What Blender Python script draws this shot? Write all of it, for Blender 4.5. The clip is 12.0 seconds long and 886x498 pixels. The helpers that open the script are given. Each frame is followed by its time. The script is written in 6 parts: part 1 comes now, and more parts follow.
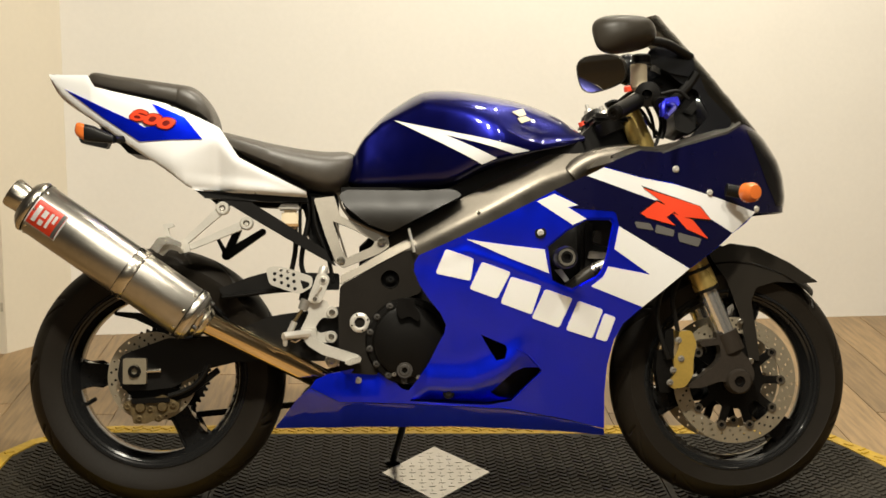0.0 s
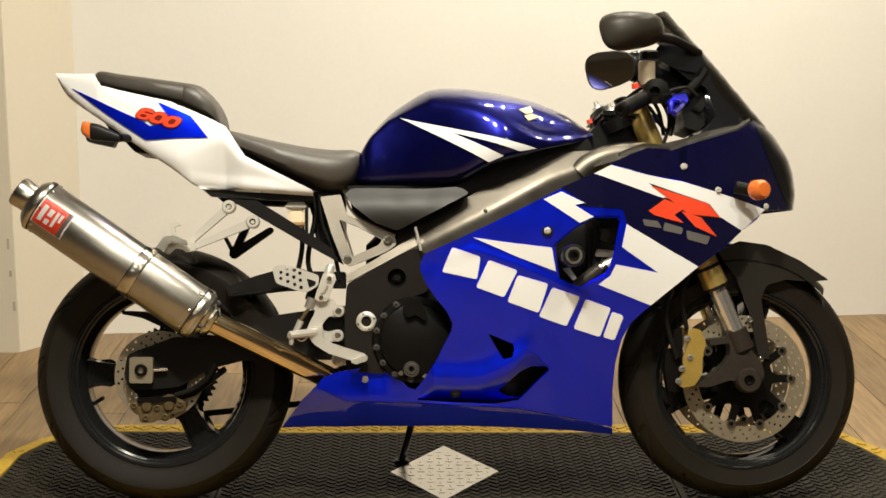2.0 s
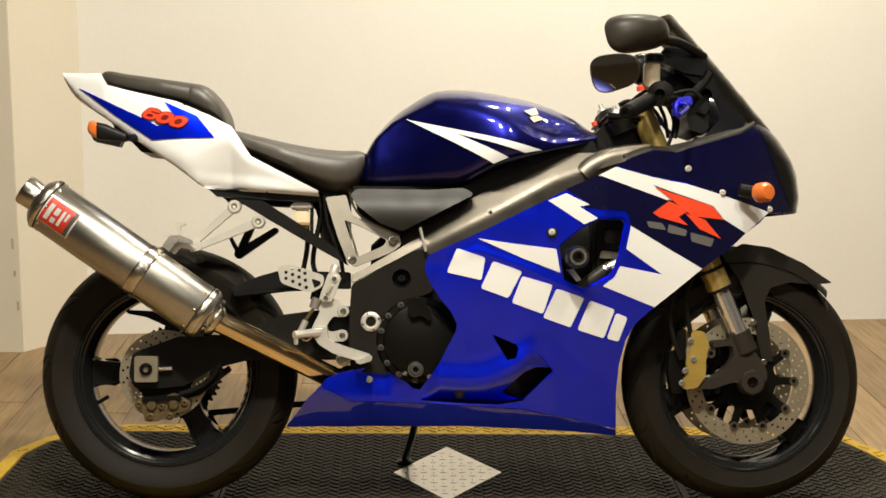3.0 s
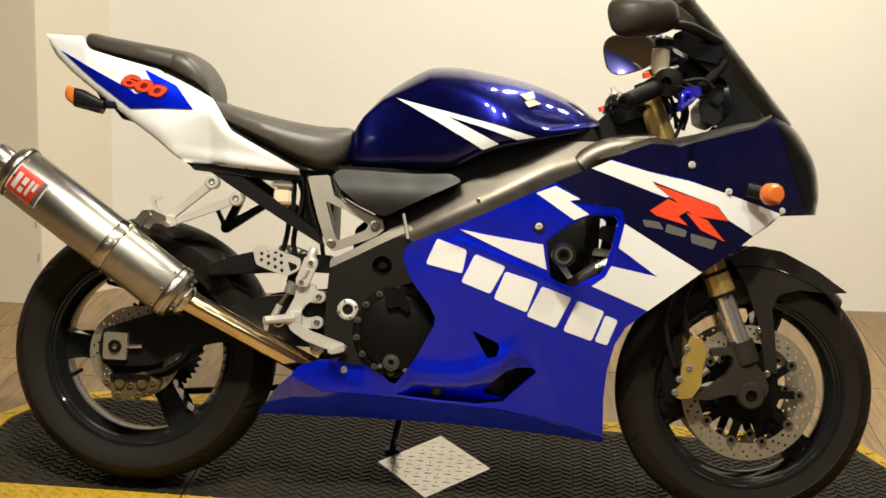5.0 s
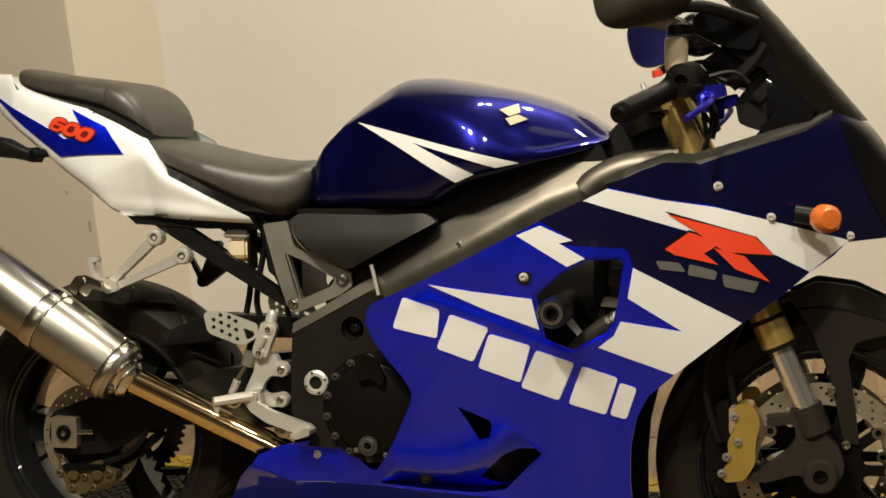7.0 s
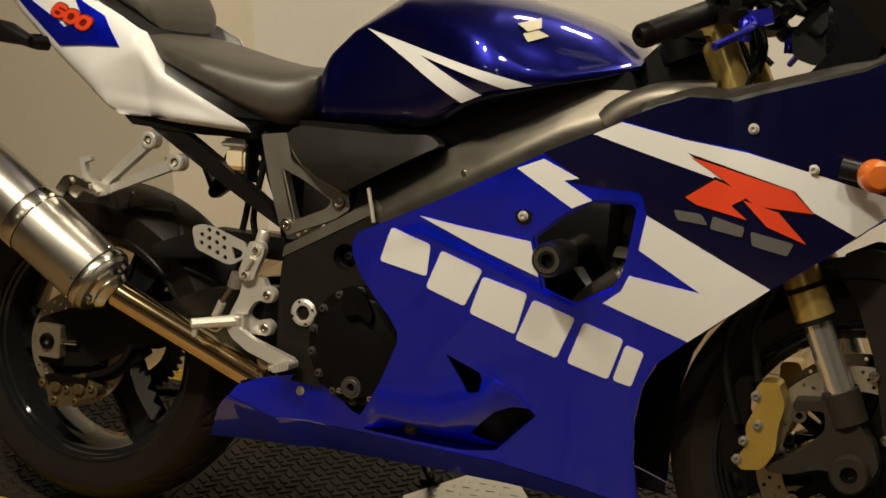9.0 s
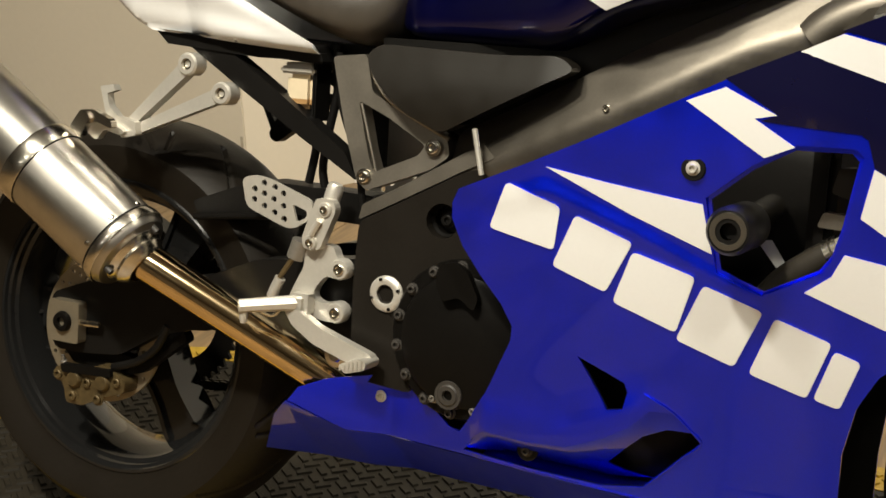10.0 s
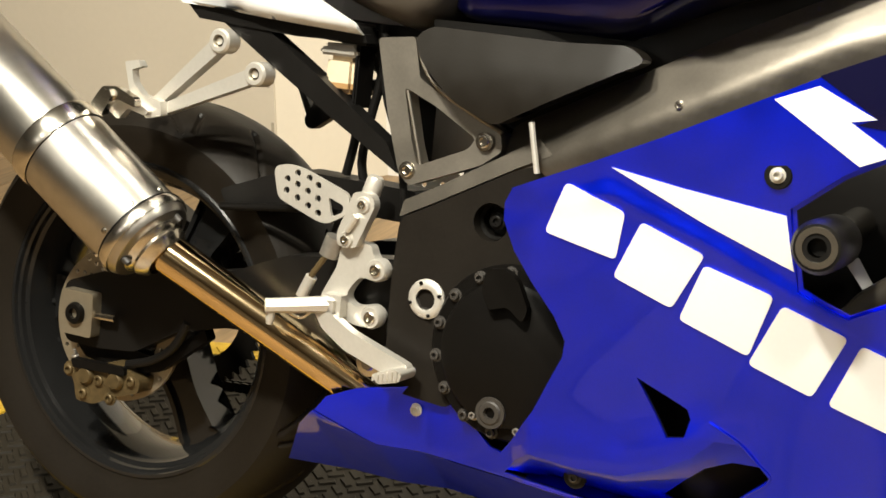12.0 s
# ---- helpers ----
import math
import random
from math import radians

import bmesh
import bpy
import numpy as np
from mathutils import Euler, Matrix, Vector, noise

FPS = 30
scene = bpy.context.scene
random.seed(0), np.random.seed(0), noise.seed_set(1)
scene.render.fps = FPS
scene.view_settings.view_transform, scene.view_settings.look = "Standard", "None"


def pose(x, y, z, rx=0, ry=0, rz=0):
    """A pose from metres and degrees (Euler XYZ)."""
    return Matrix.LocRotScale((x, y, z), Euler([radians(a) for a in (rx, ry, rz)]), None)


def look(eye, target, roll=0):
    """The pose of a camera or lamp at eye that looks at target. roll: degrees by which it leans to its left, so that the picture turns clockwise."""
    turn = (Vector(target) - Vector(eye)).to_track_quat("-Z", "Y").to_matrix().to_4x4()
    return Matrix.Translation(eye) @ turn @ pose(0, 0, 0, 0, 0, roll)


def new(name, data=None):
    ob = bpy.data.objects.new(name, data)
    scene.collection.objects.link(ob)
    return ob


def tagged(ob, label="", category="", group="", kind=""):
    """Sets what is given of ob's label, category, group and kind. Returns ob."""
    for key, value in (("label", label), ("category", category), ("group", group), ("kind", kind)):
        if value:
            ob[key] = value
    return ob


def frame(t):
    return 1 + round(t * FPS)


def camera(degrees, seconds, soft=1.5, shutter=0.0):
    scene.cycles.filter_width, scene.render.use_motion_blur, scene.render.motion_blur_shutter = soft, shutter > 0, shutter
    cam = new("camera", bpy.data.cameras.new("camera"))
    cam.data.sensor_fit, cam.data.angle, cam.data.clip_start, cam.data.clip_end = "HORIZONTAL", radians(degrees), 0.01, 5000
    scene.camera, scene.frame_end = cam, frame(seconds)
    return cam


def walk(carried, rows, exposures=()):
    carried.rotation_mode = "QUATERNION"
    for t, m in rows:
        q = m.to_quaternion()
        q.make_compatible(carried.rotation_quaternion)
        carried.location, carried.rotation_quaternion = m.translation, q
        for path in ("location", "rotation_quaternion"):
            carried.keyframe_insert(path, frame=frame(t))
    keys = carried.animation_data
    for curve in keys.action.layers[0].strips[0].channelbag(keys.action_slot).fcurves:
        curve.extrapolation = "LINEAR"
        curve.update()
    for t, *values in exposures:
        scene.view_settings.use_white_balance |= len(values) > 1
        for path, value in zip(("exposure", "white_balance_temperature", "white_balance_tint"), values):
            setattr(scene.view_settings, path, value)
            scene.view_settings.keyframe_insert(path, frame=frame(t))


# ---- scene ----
LEAN = pose(0, 0, 0, -13.5)  # the motorcycle rests on its side stand

cam = camera(34, 12.0, soft=1.6)
# seconds, eye, target and roll
ROWS = [
    (0, (0.5557, -3.3351, 1.3140), (0.6392, -1.3780, 0.9104), 0.62),
    (0.5, (0.5540, -3.3333, 1.2981), (0.6392, -1.3760, 0.8960), 0.44),
    (1, (0.5508, -3.3296, 1.3016), (0.6430, -1.3733, 0.8959), 0.43),
    (1.5, (0.5799, -3.3241, 1.3036), (0.6370, -1.3676, 0.8928), 0.15),
    (2, (0.5956, -3.3211, 1.3106), (0.6465, -1.3634, 0.9048), 0.33),
    (2.5, (0.5844, -3.3344, 1.2862), (0.6432, -1.3706, 0.9120), 0.35),
    (3, (0.5848, -3.3329, 1.3023), (0.6354, -1.3737, 0.9037), 0.63),
    (3.5, (0.5754, -3.3314, 1.3039), (0.6280, -1.3734, 0.8997), 0.62),
    (3.7, (0.5614, -3.3186, 1.3185), (0.6221, -1.3675, 0.8831), 0.49),
    (5.3, (1.0533, -3.0318, 1.4417), (0.8438, -1.1138, 0.9152), 2.05),
    (5.5, (1.1581, -2.9593, 1.4702), (0.8702, -1.0581, 0.9200), 1.16),
    (6, (1.2325, -2.7242, 1.4619), (0.8815, -0.8233, 0.9488), 1.25),
    (6.5, (1.2431, -2.5199, 1.4453), (0.8624, -0.6308, 0.9102), -0.44),
    (6.7, (1.2961, -2.4508, 1.4383), (0.8682, -0.5813, 0.8709), -2.41),
    (8.3, (1.7492, -2.3253, 1.3983), (1.0033, -0.5511, 0.8544), -1.95),
    (8.5, (1.7529, -2.3179, 1.4078), (1.0083, -0.5542, 0.8290), -1.63),
    (9, (1.6149, -2.0389, 1.3412), (0.8692, -0.2998, 0.6937), -1.80),
    (9.5, (1.5417, -1.9078, 1.2988), (0.7885, -0.1832, 0.6216), -1.96),
    (10, (1.3485, -1.5199, 1.1559), (0.4882, 0.1424, 0.4512), -2.44),
    (10.5, (1.2591, -1.3919, 1.1098), (0.3468, 0.2409, 0.4015), -1.78),
    (11, (1.2606, -1.3985, 1.1110), (0.3638, 0.2424, 0.4017), -0.97),
    (11.5, (1.2563, -1.4016, 1.1116), (0.3686, 0.2433, 0.4000), -0.57),
    (12, (1.2563, -1.4016, 1.1116), (0.3686, 0.2433, 0.4000), -0.57),
]

walk(cam, [(t, look(eye, target, roll)) for t, eye, target, roll in ROWS],
     [(t, stops, kelvin, 10) for t, stops, kelvin in ((0.0, 0.0, 6480), (6.0, 0.05, 6450), (6.5, -0.22, 6550), (6.7, -0.28, 6600), (8.3, -1.05, 7150), (8.7, -1.05, 7150), (9.2, -0.55, 6950), (9.7, -0.2, 6600), (10.3, 0.10, 6350), (11.0, 0.26, 6300), (11.6, 0.26, 6300), (12.0, 0.55, 6300))])

# ---- light ----
world = bpy.data.worlds.new("room_air")
scene.world = world
world.use_nodes = True
world.node_tree.nodes["Background"].inputs[0].default_value = (1.0, 0.90, 0.72, 1)
world.node_tree.nodes["Background"].inputs[1].default_value = 0.01


def lamp(x, y, z, size, power, tint=(1.0, 0.935, 0.775)):
    data = bpy.data.lights.new("ceiling_lamp", "AREA")
    data.shape, data.size, data.energy, data.color = "DISK", size, power, tint
    ob = new("ceiling_lamp", data)
    ob.location = (x, y, z)
    return tagged(ob, "warm round unseen light at the showroom ceiling", "lamp", "ceiling lights")


# The last two, at y -6.2, are added fill for the unseen front room.
for lx, ly, p in ((1.0, 0.9, 20), (1.6, 1.05, 47), (2.6, 0.8, 24), (0.0, -1.3, 44), (0.55, -1.5, 116), (1.7, -1.3, 36), (0.1, -3.6, 12), (1.9, -3.6, 10), (-1.0, -6.2, 18), (2.6, -6.2, 18)):
    lamp(lx, ly, 3.04, 0.22, p)

# ---- materials ----


def material(name, colour, rough=0.5, metal=0.0, grain=0.0, scale=30.0, bump=0.0, blotch=0.0, coat=0.0, per_piece=0.0, stretch=None):
    m = bpy.data.materials.new(name)
    m.use_nodes = True
    nt = m.node_tree
    b = nt.nodes["Principled BSDF"]
    b.inputs["Roughness"].default_value, b.inputs["Metallic"].default_value = rough, metal
    b.inputs["Coat Weight"].default_value, b.inputs["Coat Roughness"].default_value = coat, 0.04
    b.inputs["Coat IOR"].default_value = 1.45
    b.inputs["Specular IOR Level"].default_value = 0.12 if coat > 0.55 else 0.18 if max(colour) < 0.03 else 0.5
    tc = nt.nodes.new("ShaderNodeTexCoord")
    fine = nt.nodes.new("ShaderNodeTexNoise")
    fine.inputs["Scale"].default_value, fine.inputs["Detail"].default_value = scale, 6
    wide = nt.nodes.new("ShaderNodeTexNoise")
    wide.inputs["Scale"].default_value, wide.inputs["Detail"].default_value = max(1.5, scale * 0.07), 3
    place = tc.outputs["Object"]
    if stretch:
        info = nt.nodes.new("ShaderNodeObjectInfo")
        shift = nt.nodes.new("ShaderNodeVectorMath")
        shift.operation = "MULTIPLY_ADD"
        shift.inputs[1].default_value = stretch
        spread = nt.nodes.new("ShaderNodeMath")
        spread.operation = "MULTIPLY"
        spread.inputs[1].default_value = 37.0
        nt.links.new(info.outputs["Random"], spread.inputs[0])
        nt.links.new(place, shift.inputs[0])
        nt.links.new(spread.outputs[0], shift.inputs[2])
        place = shift.outputs[0]
    for n in (fine, wide):
        nt.links.new(place, n.inputs["Vector"])
    hsv = nt.nodes.new("ShaderNodeHueSaturation")
    hsv.inputs["Color"].default_value = (*colour, 1)
    total = nt.nodes.new("ShaderNodeMath")
    total.operation = "MULTIPLY_ADD"
    total.inputs[1].default_value, total.inputs[2].default_value = 2 * grain, 1 - grain
    nt.links.new(fine.outputs["Fac"], total.inputs[0])
    more = nt.nodes.new("ShaderNodeMath")
    more.operation = "MULTIPLY_ADD"
    more.inputs[1].default_value = 2 * blotch
    nt.links.new(wide.outputs["Fac"], more.inputs[0])
    less = nt.nodes.new("ShaderNodeMath")
    less.operation = "SUBTRACT"
    less.inputs[1].default_value = blotch
    nt.links.new(total.outputs[0], less.inputs[0])
    nt.links.new(less.outputs[0], more.inputs[2])
    last = more
    if per_piece:
        info = nt.nodes.new("ShaderNodeObjectInfo")
        vary = nt.nodes.new("ShaderNodeMath")
        vary.operation = "MULTIPLY_ADD"
        vary.inputs[1].default_value, vary.inputs[2].default_value = 2 * per_piece, 1 - per_piece
        nt.links.new(info.outputs["Random"], vary.inputs[0])
        last = nt.nodes.new("ShaderNodeMath")
        last.operation = "MULTIPLY"
        nt.links.new(more.outputs[0], last.inputs[0])
        nt.links.new(vary.outputs[0], last.inputs[1])
    nt.links.new(last.outputs[0], hsv.inputs["Value"])
    nt.links.new(hsv.outputs[0], b.inputs["Base Color"])
    wear = nt.nodes.new("ShaderNodeMath")
    wear.operation = "MULTIPLY_ADD"
    wear.inputs[1].default_value, wear.inputs[2].default_value = 0.5 * rough, 0.75 * rough
    nt.links.new(wide.outputs["Fac"], wear.inputs[0])
    nt.links.new(wear.outputs[0], b.inputs["Roughness"])
    if bump:
        bp = nt.nodes.new("ShaderNodeBump")
        bp.inputs["Strength"].default_value, bp.inputs["Distance"].default_value = 0.6, bump
        nt.links.new(fine.outputs["Fac"], bp.inputs["Height"])
        nt.links.new(bp.outputs[0], b.inputs["Normal"])
    return m


WALL = material("wall_paint", (0.795, 0.755, 0.69), 0.75, grain=0.03, scale=60, bump=0.0004, blotch=0.03)
PLANK = material("vinyl_plank", (0.205, 0.133, 0.064), 0.45, grain=0.75, scale=26, bump=0.0003, blotch=0.4, per_piece=0.16, stretch=(3.0, 0.25, 1.0))
# The ceiling is out of view; its dark colour darkens what the coat mirrors.
CEILING = material("darkened_ceiling", (0.10, 0.09, 0.078), 0.8, grain=0.05, scale=40, blotch=0.08)
# Wall paint made darker and browner: the left corner's shade is in the colour.
SHADED_WALL = material("shaded_wall_paint", (0.64, 0.575, 0.465), 0.75, grain=0.03, scale=60, bump=0.0004, blotch=0.03)
# Unseen closing walls, coloured dark so paint and metal reflect a dim room.
DIM = material("dimmed_far_wall_paint", (0.26, 0.235, 0.20), 0.8, grain=0.05, scale=40, blotch=0.08)
RUBBER_MAT = material("mat_rubber", (0.0165, 0.0135, 0.0092), 0.55, grain=0.3, scale=80, bump=0.0006, blotch=0.2)
YELLOW = material("mat_yellow", (0.40, 0.25, 0.015), 0.5, grain=0.45, scale=60, bump=0.0006, blotch=0.45)
PLATE = material("tread_plate", (0.62, 0.60, 0.56), 0.33, metal=1.0, grain=0.1, scale=90, blotch=0.1)
BLUE = material("blue_paint", (0.003, 0.022, 0.99), 0.49, metal=0.97, grain=0.06, scale=400, coat=1.0)
NAVY = material("navy_paint", (0.004, 0.004, 0.030), 0.3, metal=0.2, grain=0.08, scale=400, coat=1.0)
TANK_BLUE = material("tank_blue_pearl", (0.005, 0.006, 0.10), 0.33, metal=0.88, grain=0.1, scale=500, coat=1.0)
WHITE = material("white_paint", (0.745, 0.745, 0.74), 0.3, grain=0.02, scale=200, coat=0.8)
GREY_DECAL = material("grey_decal", (0.11, 0.105, 0.10), 0.4, grain=0.05, scale=200, coat=0.3)
RED = material("red_decal", (0.75, 0.06, 0.02), 0.4, grain=0.03, scale=200, coat=0.4)
RED_DARK = material("dark_red_decal", (0.16, 0.010, 0.006), 0.4, grain=0.03, scale=200, coat=0.4)
CREAM = material("cream_emblem", (0.46, 0.41, 0.29), 0.45, grain=0.03, scale=200, coat=0.4)
BLACK = material("black_plastic", (0.0055, 0.005, 0.0045), 0.42, grain=0.2, scale=300, bump=0.0002, blotch=0.1)
DARK = material("dark_cast", (0.0040, 0.0035, 0.0030), 0.42, grain=0.25, scale=120, bump=0.0003, blotch=0.15)
VINYL = material("soft_black_vinyl", (0.052, 0.045, 0.037), 0.42, grain=0.15, scale=700, bump=0.0004, blotch=0.15)
FRAME = material("frame_alloy", (0.160, 0.143, 0.119), 0.44, metal=0.9, grain=0.12, scale=250, bump=0.0001, blotch=0.12)
FRAME_DULL = material("frame_alloy_edge", (0.25, 0.226, 0.19), 0.42, metal=0.95, grain=0.12, scale=250, blotch=0.12)
TYRE = material("tyre_rubber", (0.0100, 0.0078, 0.0055), 0.5, grain=0.25, scale=160, bump=0.0004, blotch=0.25)
SATIN = material("satin_black_plastic", (0.028, 0.024, 0.019), 0.38, grain=0.1, scale=300, blotch=0.1)
RIM = material("gloss_black_rim", (0.010, 0.010, 0.010), 0.18, grain=0.1, scale=100, coat=0.6)
STEEL = material("brushed_steel", (0.66, 0.62, 0.54), 0.22, metal=1.0, grain=0.12, scale=60, blotch=0.12)
TITAN = material("heated_steel", (0.86, 0.66, 0.38), 0.10, metal=1.0, grain=0.06, scale=40, blotch=0.15)
SLIDER = material("fork_chrome", (0.90, 0.88, 0.84), 0.12, metal=0.9, grain=0.03, scale=60)
SILVER = material("cast_silver", (0.62, 0.59, 0.53), 0.36, metal=0.56, grain=0.08, scale=200, bump=0.0002, blotch=0.08)
DISC = material("disc_steel", (0.36, 0.31, 0.225), 0.40, metal=0.75, grain=0.1, scale=120, blotch=0.12)
COVER = material("satin_cover", (0.010, 0.0083, 0.0062), 0.42, grain=0.12, scale=400, bump=0.0002, blotch=0.12)
PIVOT_CAST = material("dark_frame_casting", (0.012, 0.0102, 0.0083), 0.42, metal=0.0, grain=0.2, scale=260, bump=0.0002, blotch=0.15)
CAST_SILVER_DULL = material("dull_screw_steel", (0.30, 0.28, 0.25), 0.4, metal=0.7, grain=0.2, scale=150)
CAST_GREY = material("grey_cast", (0.032, 0.028, 0.024), 0.5, grain=0.25, scale=120, bump=0.0003, blotch=0.15)
GUARD = material("mudguard_plastic", (0.016, 0.0135, 0.0105), 0.34, grain=0.12, scale=300, blotch=0.1, coat=0.3)
SILENCER = material("dull_silencer_steel", (0.46, 0.435, 0.39), 0.32, metal=1.0, grain=0.14, scale=60, blotch=0.22)
FOOT_CAST = material("rough_dark_casting", (0.021, 0.016, 0.0115), 0.62, grain=0.35, scale=160, bump=0.0005, blotch=0.3)
GLOSS_BLACK = material("gloss_black", (0.004, 0.004, 0.005), 0.25, grain=0.1, scale=100, coat=0.9)
GOLD_DIRTY = material("dirty_gold", (0.10, 0.070, 0.030), 0.5, metal=0.5, grain=0.6, scale=110, bump=0.0006, blotch=0.6)
GOLD = material("gold_anodised", (0.62, 0.42, 0.10), 0.32, metal=0.75, grain=0.12, scale=150, blotch=0.2)
FORK_GOLD = material("gold_fork", (0.55, 0.40, 0.13), 0.28, metal=0.70, grain=0.06, scale=100, blotch=0.1)
AMBER = material("amber_lens", (0.55, 0.13, 0.025), 0.2, grain=0.1, scale=250, coat=0.5)
TAIL_RED = material("tail_lens", (0.22, 0.02, 0.015), 0.2, grain=0.1, scale=250, coat=0.5)
ANODISED = material("blue_anodised", (0.03, 0.03, 0.5), 0.2, metal=0.85, grain=0.06, scale=100)
AMBER_FLUID = material("brake_fluid", (0.33, 0.19, 0.075), 0.4, grain=0.1, scale=80, blotch=0.25)
CREAM_TANK = material("fluid_reservoir", (0.62, 0.52, 0.36), 0.45, grain=0.08, scale=80, blotch=0.15)
MIRROR = material("mirror_glass", (0.85, 0.85, 0.85), 0.02, metal=1.0)
SMOKE = material("smoked_screen", (0.065, 0.057, 0.045), 0.06, grain=0.02)
SMOKE.node_tree.nodes["Principled BSDF"].inputs["Transmission Weight"].default_value = 0.92
SMOKE.node_tree.nodes["Principled BSDF"].inputs["IOR"].default_value = 1.12

for cast in (DARK, PIVOT_CAST):
    cast.node_tree.nodes["Principled BSDF"].inputs["Specular IOR Level"].default_value = 0.10
COVER.node_tree.nodes["Principled BSDF"].inputs["Specular IOR Level"].default_value = 0.25

# ---- shapes ----
FL = (-0.099, 0.3073, 0.6249, -0.1981, -0.0259, -0.3771)


def ramp(x, *knots):
    """A value between knots (x, value), straight from one to the next."""
    for (a, u), (b, v) in zip(knots, knots[1:]):
        if x <= b:
            return u + (v - u) * max(0.0, (x - a) / (b - a))
    return knots[-1][1]


def nose_x(z):
    return ramp(z, (0.683, 1.546), (0.715, 1.546), (0.746, 1.550), (0.794, 1.544), (0.829, 1.533), (0.884, 1.499), (0.912, 1.471), (0.939, 1.440))


def crease_z(x):
    return ramp(x, (0.286, 0.293), (0.385, 0.284), (0.458, 0.252), (0.623, 0.247), (0.853, 0.234), (1.079, 0.185))


def fold_z(x):
    """Height of the fold that runs down the fairing below the white wedge."""
    return ramp(x, (0.628, 0.563), (0.747, 0.600), (0.850, 0.564), (0.965, 0.513), (1.081, 0.454))


def roll_z(x):
    """Height of the rolled edge above the scoop."""
    return ramp(x, (0.620, 0.262), (0.660, 0.294), (0.712, 0.291), (0.769, 0.295), (0.817, 0.316), (0.850, 0.337), (0.876, 0.360), (0.930, 0.372))


def flank(x, z):
    """Half-width of the side fairing: wide at the knee, tucked in at the belly and the nose."""
    w = FL[0] + FL[1] * x + FL[2] * z + FL[3] * x * x + FL[4] * x * z + FL[5] * z * z
    w += 0.5 * max(0.0, 0.51 - x)
    w += 0.10 * max(0.0, z - fold_z(x)) * max(0.0, min(1.0, (x - 0.60) / 0.06, (1.20 - x) / 0.16))
    w += 0.0045 * math.exp(-((z - fold_z(x)) / 0.009) ** 2) * max(0.0, min(1.0, (x - 0.66) / 0.08, (1.06 - x) / 0.12))
    r = z - roll_z(x)
    w += 0.015 * math.exp(-(r / (0.040 if r > 0 else 0.03)) ** 2) * max(0.0, min(1.0, (x - 0.63) / 0.03, (0.91 - x) / 0.06))
    c = crease_z(x)
    if z < c:
        w -= 0.75 * (c - z)
    elif x < 0.62:
        w -= 0.32 * min(0.07, z - c) * min(1.0, (0.62 - x) / 0.08)
    if x > 1.2:
        w *= max(0.0, 1 - min(1.0, (x - 1.2) / (nose_x(z) - 1.2)) ** 2.3) ** 0.5
    return max(w, 0.0045)


def scoop_w(x, z):
    """Half-width of the scoop in the side fairing: it rolls in below its upper lip, deeper towards the front."""
    lip = min(roll_z(x), ramp(x, (0.86, 0.372), (0.897, 0.357), (0.931, 0.323)))
    s = min(1.0, max(0.0, (lip - z) / max(0.02, lip - crease_z(x))))
    return flank(x, z) - 0.002 - (0.046 * s ** 1.8 + 0.012 * min(1.0, max(0.0, x - 0.868) / 0.05)) * min(1.0, max(0.0, x - 0.62) / 0.05)


def tail_shift(x):
    return ramp(x, (-0.27, 0.022), (0.10, 0.014), (0.37, 0.006))


def tail_at(points):
    """Points of the tail's outline, set forward and down onto the seat rails."""
    return [(x + tail_shift(x), z - 0.011) for x, z in points]


def tail_w(x, z):
    """Half-width of the tail fairing: a rounded wedge."""
    x, z = x - tail_shift(x), z + 0.011
    top = ramp(x, (-0.266, 1.042), (-0.164, 1.038), (-0.101, 0.998), (0.022, 0.971), (0.105, 0.937), (0.157, 0.911), (0.201, 0.845), (0.270, 0.810), (0.373, 0.764))
    low = ramp(x, (-0.266, 1.028), (-0.231, 0.984), (-0.190, 0.948), (-0.100, 0.887), (-0.037, 0.842), (0.025, 0.804), (0.080, 0.763), (0.230, 0.747), (0.373, 0.739))
    u = min(1.0, abs(2 * (z - low) / max(0.02, top - low) - 1))
    fold = ramp(x, (0.014, 0.809), (0.084, 0.839), (0.163, 0.869), (0.206, 0.831), (0.274, 0.797), (0.376, 0.750))
    wedge = ramp(x, (0.014, 0.806), (0.085, 0.794), (0.180, 0.785), (0.274, 0.774), (0.376, 0.741))
    above, below = ((v + math.hypot(v, 0.008)) / 2 for v in (fold - z, wedge - z))
    recess = (0.50 * above - 0.78 * below) * min(1.0, max(0.0, (x - 0.01) / 0.15))
    return 0.012 - recess + ramp(x, (-0.28, 0.036), (-0.15, 0.105), (0.05, 0.158), (0.15, 0.176), (0.22, 0.170), (0.42, 0.140)) * (1 - 0.14 * u ** 4)


def screen_x(z):
    return ramp(z, (0.873, 1.508), (0.917, 1.472), (0.991, 1.410), (1.090, 1.327), (1.193, 1.234), (1.204, 1.217))


def screen_w(x, z):
    return 0.0045 + 0.36 * max(0.0, screen_x(z) - x) ** 0.5



def part(name, bm, mat, parent=None, label="", angle=35):
    """Links a bmesh as one mesh object, under a thing or a part."""
    me = bpy.data.meshes.new(name)
    bmesh.ops.recalc_face_normals(bm, faces=bm.faces)
    bm.to_mesh(me)
    bm.free()
    me.polygons.foreach_set("use_smooth", [True] * len(me.polygons))
    me.set_sharp_from_angle(angle=radians(angle))
    me.materials.append(mat)
    ob = new(name, me)
    ob.parent = parent
    return tagged(ob, label) if label else ob


def joined(*bms):
    out = bmesh.new()
    for b in bms:
        me = bpy.data.meshes.new("tmp")
        b.to_mesh(me)
        b.free()
        out.from_mesh(me)
        bpy.data.meshes.remove(me)
    return out


